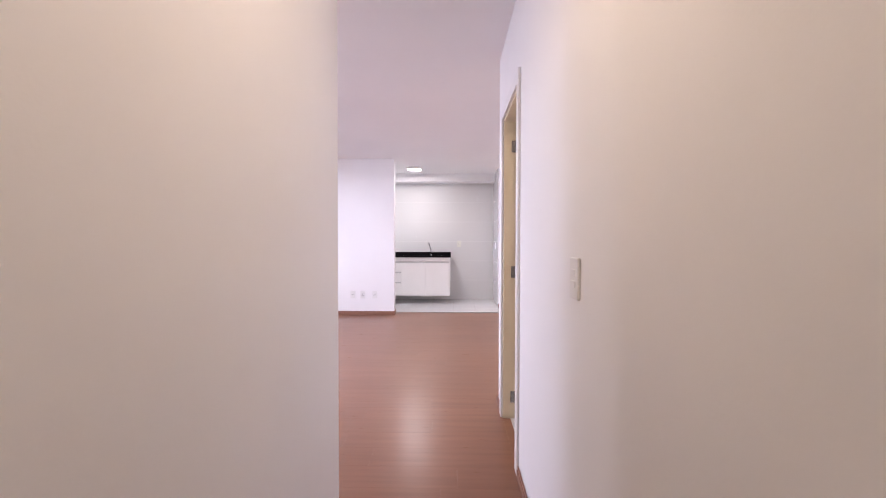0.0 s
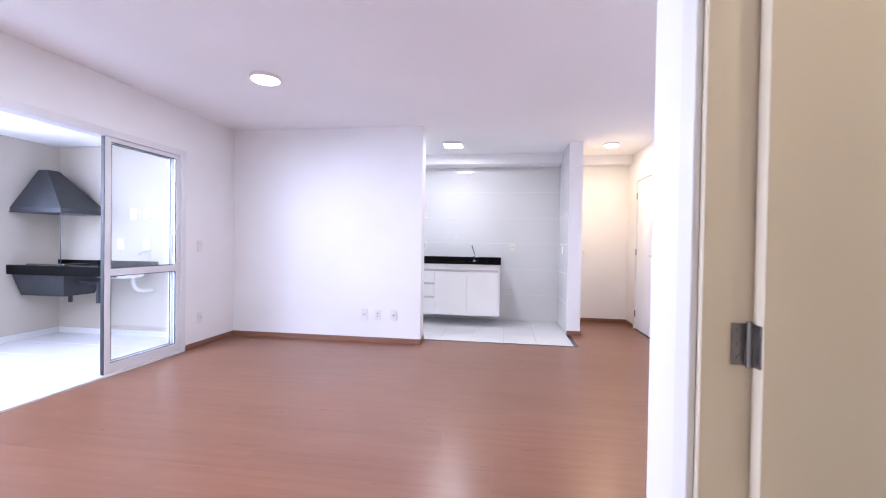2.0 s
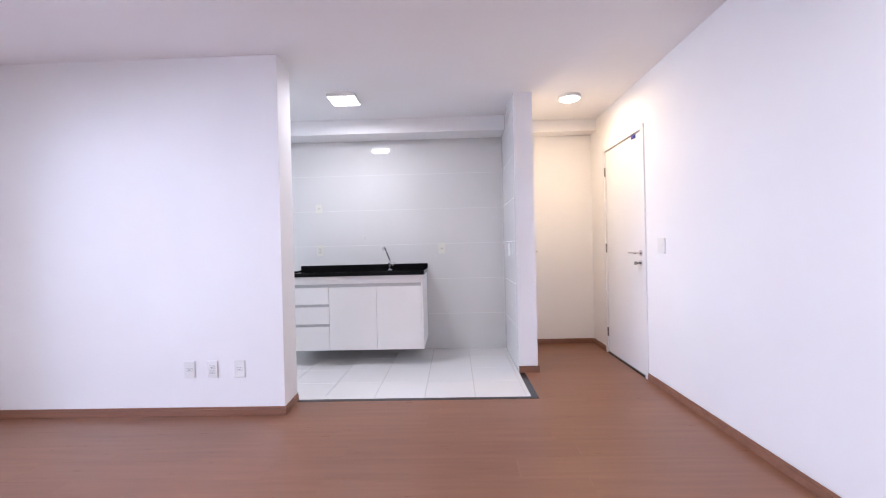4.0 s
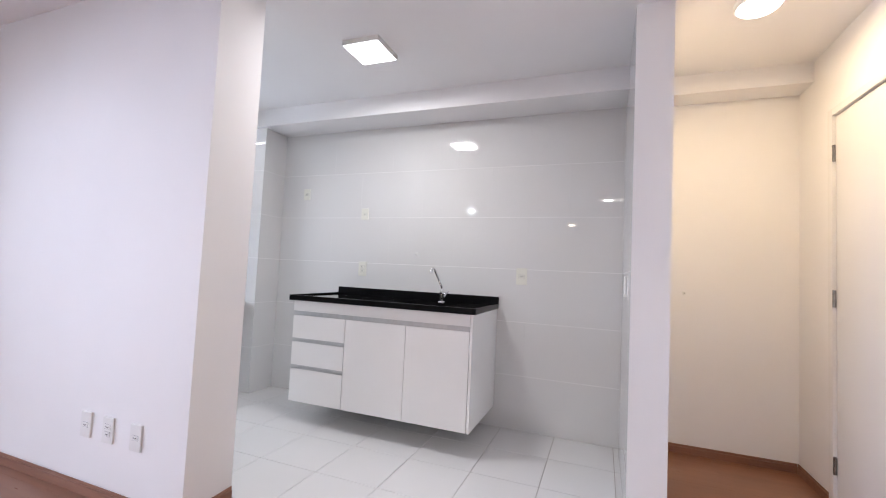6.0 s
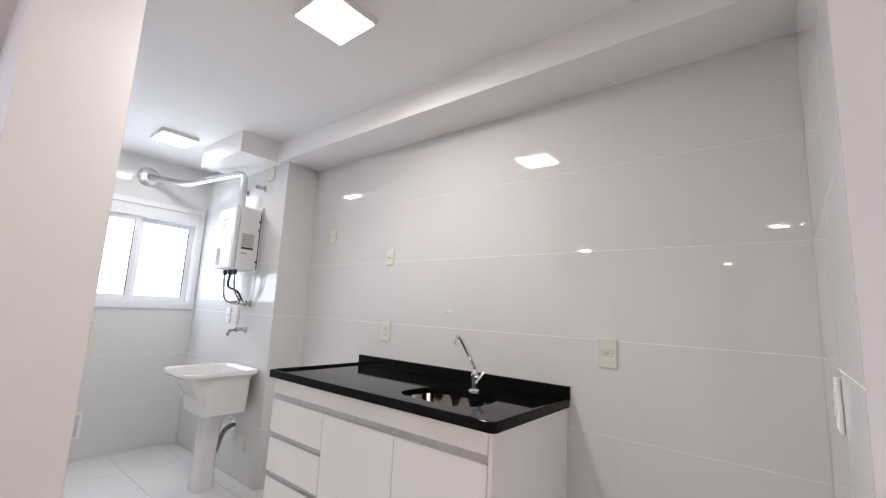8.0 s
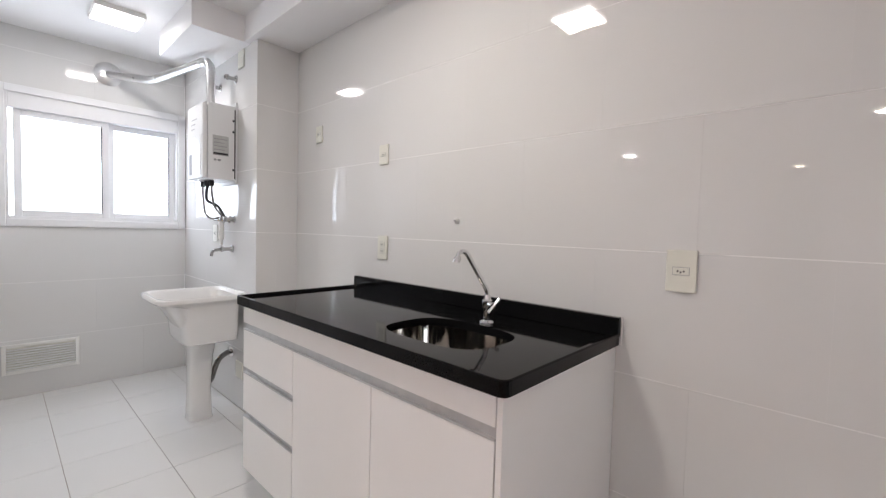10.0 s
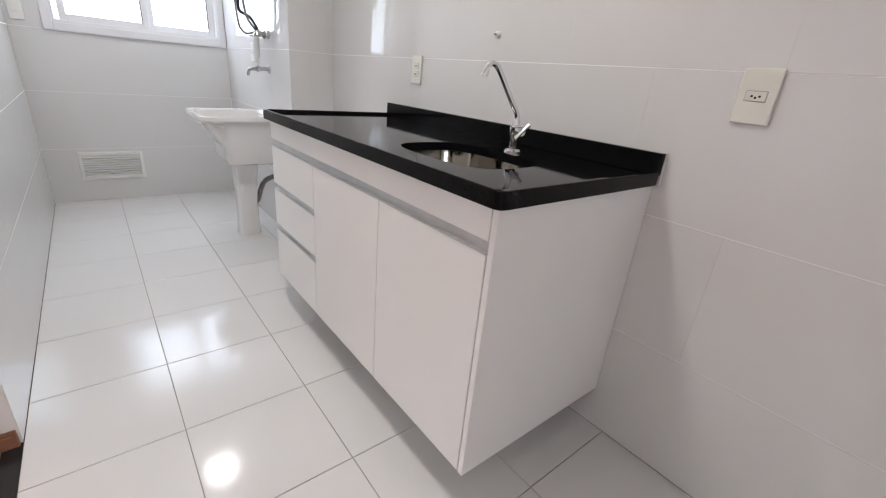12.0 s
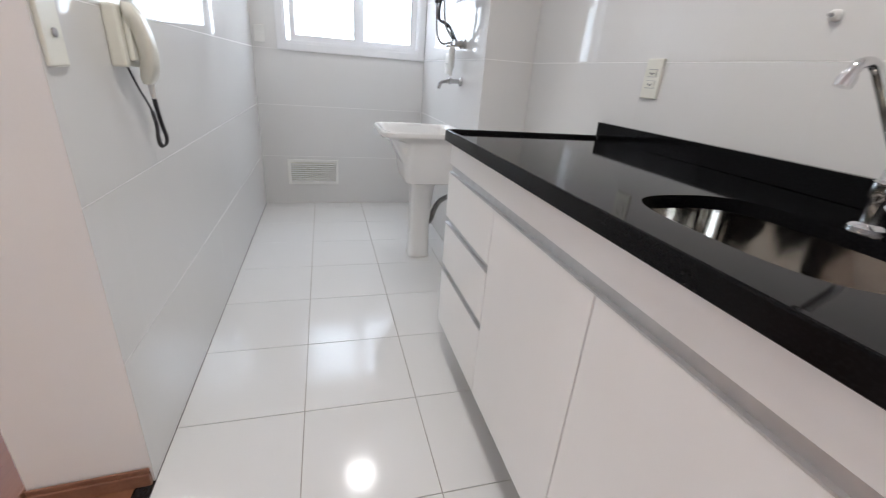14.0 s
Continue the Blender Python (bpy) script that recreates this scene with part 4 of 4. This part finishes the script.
# laundry window
bm = bmesh.new()
fy0, fy1, fz0, fz1 = 7.36, 8.452, 1.165, 2.10
for y0, y1, z0, z1 in ((fy0, fy0 + 0.05, fz0, fz1), (fy1 - 0.05, fy1, fz0, fz1), (fy0 + 0.05, fy1 - 0.05, fz0, fz0 + 0.05), (fy0 + 0.05, fy1 - 0.05, fz1 - 0.05, fz1)):
    box(KX + 0.0005, KX + 0.014, y0, y1, z0, z1, bevel=0.003, bm=bm)
window_1 = solid("window_1", bm, M_WFRAME, "white aluminium two-pane sliding laundry window, bright outside", "window")
bm = bmesh.new()
for y0, y1, z0, z1 in ((WY0, WY0 + 0.025, WZ0, WZ1), (WY1 - 0.025, WY1, WZ0, WZ1), (WY0 + 0.025, WY1 - 0.025, WZ0, WZ0 + 0.03), (WY0 + 0.025, WY1 - 0.025, 1.95, WZ1)):
    box(KX - 0.13, KX - 0.001, y0, y1, z0, z1, bevel=0.002, bm=bm, segs=1)
part("window_frame", bm, M_WFRAME, window_1)
for wx, y0, y1 in ((KX - 0.045, WY0 + 0.050, 7.955), (KX - 0.085, 7.951, WY1 - 0.025)):
    bm = bmesh.new()
    s = 0.04
    for a0, a1, z0, z1 in ((y0, y0 + s, 1.235, 1.95), (y1 - s, y1, 1.235, 1.95), (y0 + s, y1 - s, 1.235, 1.235 + s), (y0 + s, y1 - s, 1.95 - s, 1.95)):
        box(wx - 0.015, wx + 0.015, a0, a1, z0, z1, bevel=0.002, bm=bm, segs=1)
    sash = part("sash", bm, M_WFRAME, window_1)
    gl = part("pane", box(wx - 0.002, wx + 0.002, y0 + s - 0.003, y1 - s + 0.003, 1.235 + s - 0.003, 1.95 - s + 0.003), M_GLASS, sash, "clear glass pane")
    gl.visible_shadow = False
    part("gasket", box(wx + 0.004, wx + 0.0155, y1 - s - 0.005, y1 - s, 1.235 + s, 1.95 - s), M_DARK, sash, "black rubber gasket")

# Added pane: seen through it, the gap beside the sash turns white.
gl = part("pane", box(KX - 0.087, KX - 0.083, WY0 + 0.026, 7.95, 1.236, 1.949), M_GLASS, window_1, "clear glass pane added so the gap beside the sash shows white")
gl.visible_shadow = False

# vent grille
vent = thing("vent_grille", (KX, 7.575, 0.262), "white plastic louvred vent low on the laundry wall", "vent")
vy0, vy1, vz0, vz1 = 7.375, 7.770, 0.162, 0.365
bm = bmesh.new()
for y0, y1, z0, z1 in ((vy0, vy0 + 0.022, vz0, vz1), (vy1 - 0.022, vy1, vz0, vz1), (vy0 + 0.022, vy1 - 0.022, vz0, vz0 + 0.022), (vy0 + 0.022, vy1 - 0.022, vz1 - 0.022, vz1)):
    box(KX, KX + 0.012, y0, y1, z0, z1, bevel=0.002, bm=bm, segs=1)
part("frame", bm, M_PLAST, vent)
part("backing", box(KX, KX + 0.002, vy0 + 0.022, vy1 - 0.022, vz0 + 0.022, vz1 - 0.022), M_PLAST2, vent)
for k in range(9):
    zz = vz0 + 0.028 + k * 0.0172
    bm = box(KX + 0.003, KX + 0.014, vy0 + 0.022, vy1 - 0.022, -0.0018, 0.0018)
    bmesh.ops.rotate(bm, verts=bm.verts, cent=(KX + 0.008, 0, 0), matrix=Matrix.Rotation(radians(40), 3, 'Y'))
    bmesh.ops.translate(bm, verts=bm.verts, vec=(0, 0, zz))
    part("slat", bm, M_ENAMEL, vent)

# intercom on the kitchen side of the living room wall
IX = -0.945
ic = thing("intercom_phone", (IX, YK, 1.04), "ivory intercom handset with a black coiled cord on kitchen tiles", "intercom")
part("base", box(IX - 0.05, IX + 0.05, YK, YK + 0.032, 1.045, 1.18, bevel=0.006), M_PLAST2, ic)
part("cradle", box(IX - 0.03, IX + 0.03, YK + 0.0325, YK + 0.045, 1.06, 1.16, bevel=0.004), M_PLAST2, ic, "ivory cradle")
rings = []
for k in range(13):
    f = k / 12
    bow = math.sin(math.pi * f)
    end = min(1.0, 0.55 + 4.5 * min(f, 1 - f))
    rings.append(rounded_ring(IX - 0.034 + 0.052 * f, YK + 0.044 + 0.019 * bow, 0.024 * end + 0.003, 0.018 * end, 1.005 + 0.18 * f, 3.5, 24))
part("handset", loft(rings, cap_first=True, cap_last=True), M_PLAST2, ic, "ivory handset", smooth=True)
part("cord_sleeve", sweep([(IX - 0.034, YK + 0.048, 1.006), (IX - 0.043, YK + 0.046, 0.970)], [0.0075, 0.0055], seg=12), M_PLAST, ic, "white cord sleeve", smooth=True)
cp = smooth_path([(IX - 0.043, YK + 0.046, 0.972), (IX - 0.055, YK + 0.045, 0.940), (IX - 0.072, YK + 0.044, 0.900), (IX - 0.098, YK + 0.042, 0.862), (IX - 0.097, YK + 0.040, 0.845), (IX - 0.080, YK + 0.038, 0.838),
                  (IX - 0.061, YK + 0.036, 0.846), (IX - 0.056, YK + 0.035, 0.868), (IX - 0.064, YK + 0.034, 0.900), (IX - 0.048, YK + 0.032, 0.945), (IX - 0.018, YK + 0.024, 0.995), (IX + 0.004, YK + 0.016, 1.046)], 44)
coil = []
for i, p in enumerate(cp):
    a = i * 1.05
    w = 0.0048 if i < len(cp) * 0.8 else 0.0012
    coil.append(p + Vector((math.cos(a), math.sin(a) * 0.7, math.sin(a) * 0.5)) * w)
part("cord", sweep(coil, 0.0024, seg=5), M_DARK, ic, "black coiled cord")

# ---- tiles and planks ----
MESHES = {}


def slab_mesh(kind, w, h, t, mat, chamfer):
    key = (kind, round(w, 3), round(h, 3))
    if key not in MESHES:
        a, b, c = w / 2, h / 2, chamfer
        v = [(-a, -b, 0), (a, -b, 0), (a, b, 0), (-a, b, 0), (-a, -b, t - c), (a, -b, t - c), (a, b, t - c), (-a, b, t - c),
             (-a + c, -b + c, t), (a - c, -b + c, t), (a - c, b - c, t), (-a + c, b - c, t)]
        f = [(8, 9, 10, 11)]
        for i in range(4):
            j = (i + 1) % 4
            f += [(i, j, 4 + j, 4 + i), (4 + i, 4 + j, 8 + j, 8 + i)]
        me = bpy.data.meshes.new(kind)
        me.from_pydata(v, [], f)
        me.materials.append(mat)
        MESHES[key] = me
    return MESHES[key]


def lay(kind, parent, m, u0, u1, v0, v1, t, mat, chamfer=0.0012, gap=0.0012, gap_v=None):
    """One piece in the plane m (u, v, outwards)."""
    if u1 - u0 < 0.012 or v1 - v0 < 0.012:
        return
    me = slab_mesh(kind, u1 - u0 - 2 * gap, v1 - v0 - 2 * (gap if gap_v is None else gap_v), t, mat, chamfer)
    ob = new(kind, me)
    ob.parent = parent
    ob.matrix_basis = m @ Matrix.Translation(((u0 + u1) / 2, (v0 + v1) / 2, 0))


def without(rects, hole):
    out = []
    a0, a1, b0, b1 = hole
    for u0, u1, v0, v1 in rects:
        if u1 <= a0 or u0 >= a1 or v1 <= b0 or v0 >= b1:
            out.append((u0, u1, v0, v1))
            continue
        if u0 < a0: out.append((u0, a0, v0, v1))
        if u1 > a1: out.append((a1, u1, v0, v1))
        m0, m1 = max(u0, a0), min(u1, a1)
        if v0 < b0: out.append((m0, m1, v0, b0))
        if v1 > b1: out.append((m0, m1, b1, v1))
    return out


def basis(origin, u, v):
    u, v = Vector(u), Vector(v)
    w = u.cross(v)
    m = Matrix((u, v, w)).transposed().to_4x4()
    m.translation = origin
    return m


TW, TH = 0.58, 0.39


def tile_wall(parent, origin, u, u0, u1, z1, shift, hole=None, flip=False):
    """Running-bond glazed tiles; u counts along the wall, v is height."""
    m = basis(origin, u, (0, 0, 1))
    row = 0
    z = 0.0
    while z < z1 - 0.01:
        s = shift + (TW / 2 if row % 2 else 0)
        k = math.floor((u0 - s) / TW)
        while s + k * TW < u1:
            r = [(max(u0, s + k * TW), min(u1, s + (k + 1) * TW), z, min(z1, z + TH))]
            if r[0][1] - r[0][0] > 0.01:
                for q in (without(r, hole) if hole else r):
                    lay("tile", parent, m, *q, TT, M_WTILE, chamfer=0.00015, gap=0.0001, gap_v=0.0014)
            k += 1
        z += TH
        row += 1


# back wall faces -y (u = +x), shaft front likewise, its side faces +x
tile_wall(wall_north, (0, KB + TT, 0), (1, 0, 0), CX, 1.14, 2.335, 0.20)
tile_wall(column, (0, CY + TT, 0), (1, 0, 0), KX, CX, H, -2.12)
tile_wall(column, (CX - TT, 0, 0), (0, 1, 0), CY, KB, 2.335, 8.0)
tile_wall(wall_pier, (0, YK - TT, 0), (-1, 0, 0), 0.622, 3.23, H, 0.49)
tile_wall(wall_window, (KX - TT, 0, 0), (0, 1, 0), YK, CY, H, 7.0, hole=(WY0, WY1, WZ0, WZ1))
tile_wall(wall_kitchen_end, (1.1416, 0, 0), (0, -1, 0), -KB, -7.79, H, -8.4)
for ob in (wall_kitchen_end,):
    ob["label"] = "white wall end, tiled on its kitchen side"

m = basis((0, 0, -0.0035), (1, 0, 0), (0, 1, 0))
for i in range(-8, 5):
    for j in range(5):
        u0, v0 = -0.426 + i * 0.3834, 7.19 + j * 0.3825
        u0, u1, v1 = max(u0, KX), min(-0.426 + (i + 1) * 0.3834, 1.1416), min(v0 + 0.3825, KB)
        for q in without([(u0, u1, v0, v1)], (-4, CX, CY, 9)):
            lay("tile", floor_kitchen, m, *q, 0.0035, M_FTILE, chamfer=0.0008, gap=0.0013)
m = basis((0, 0, -0.012), (1, 0, 0), (0, 1, 0))
for i in range(5):
    for j in range(12):
        u0, v0 = BX + i * 0.45, BY - (j + 1) * 0.45
        lay("tile", floor_balcony, m, u0, min(u0 + 0.45, XL - 0.125), max(v0, 1.7), v0 + 0.45, 0.010, M_FTILE, gap=0.0015)

PW, PL = 0.192, 1.29
rng = random.Random(5)
REGIONS = ((XL, XR, 3.325, 7.145), (XL, CR, 1.93, 3.325), (CL, CR, -1.2, 1.93), (1.19, XR, 7.145, EB), (CR, CR + 0.05, 2.49, 3.06))
rows = [(-1.2 + r * PW, rng.random() * PL) for r in range(54)]
for x0, x1, y0, y1 in REGIONS:
    for v0, off in rows:
        a0, a1 = max(v0, y0), min(v0 + PW, y1)
        if a1 - a0 < 0.012:
            continue
        k = math.floor((x0 - off) / PL)
        while off + k * PL < x1:
            lay("plank", floor, m, max(x0, off + k * PL), min(x1, off + (k + 1) * PL), a0, a1, 0.012, M_WOOD, chamfer=0.0003, gap=0.0001)
            k += 1
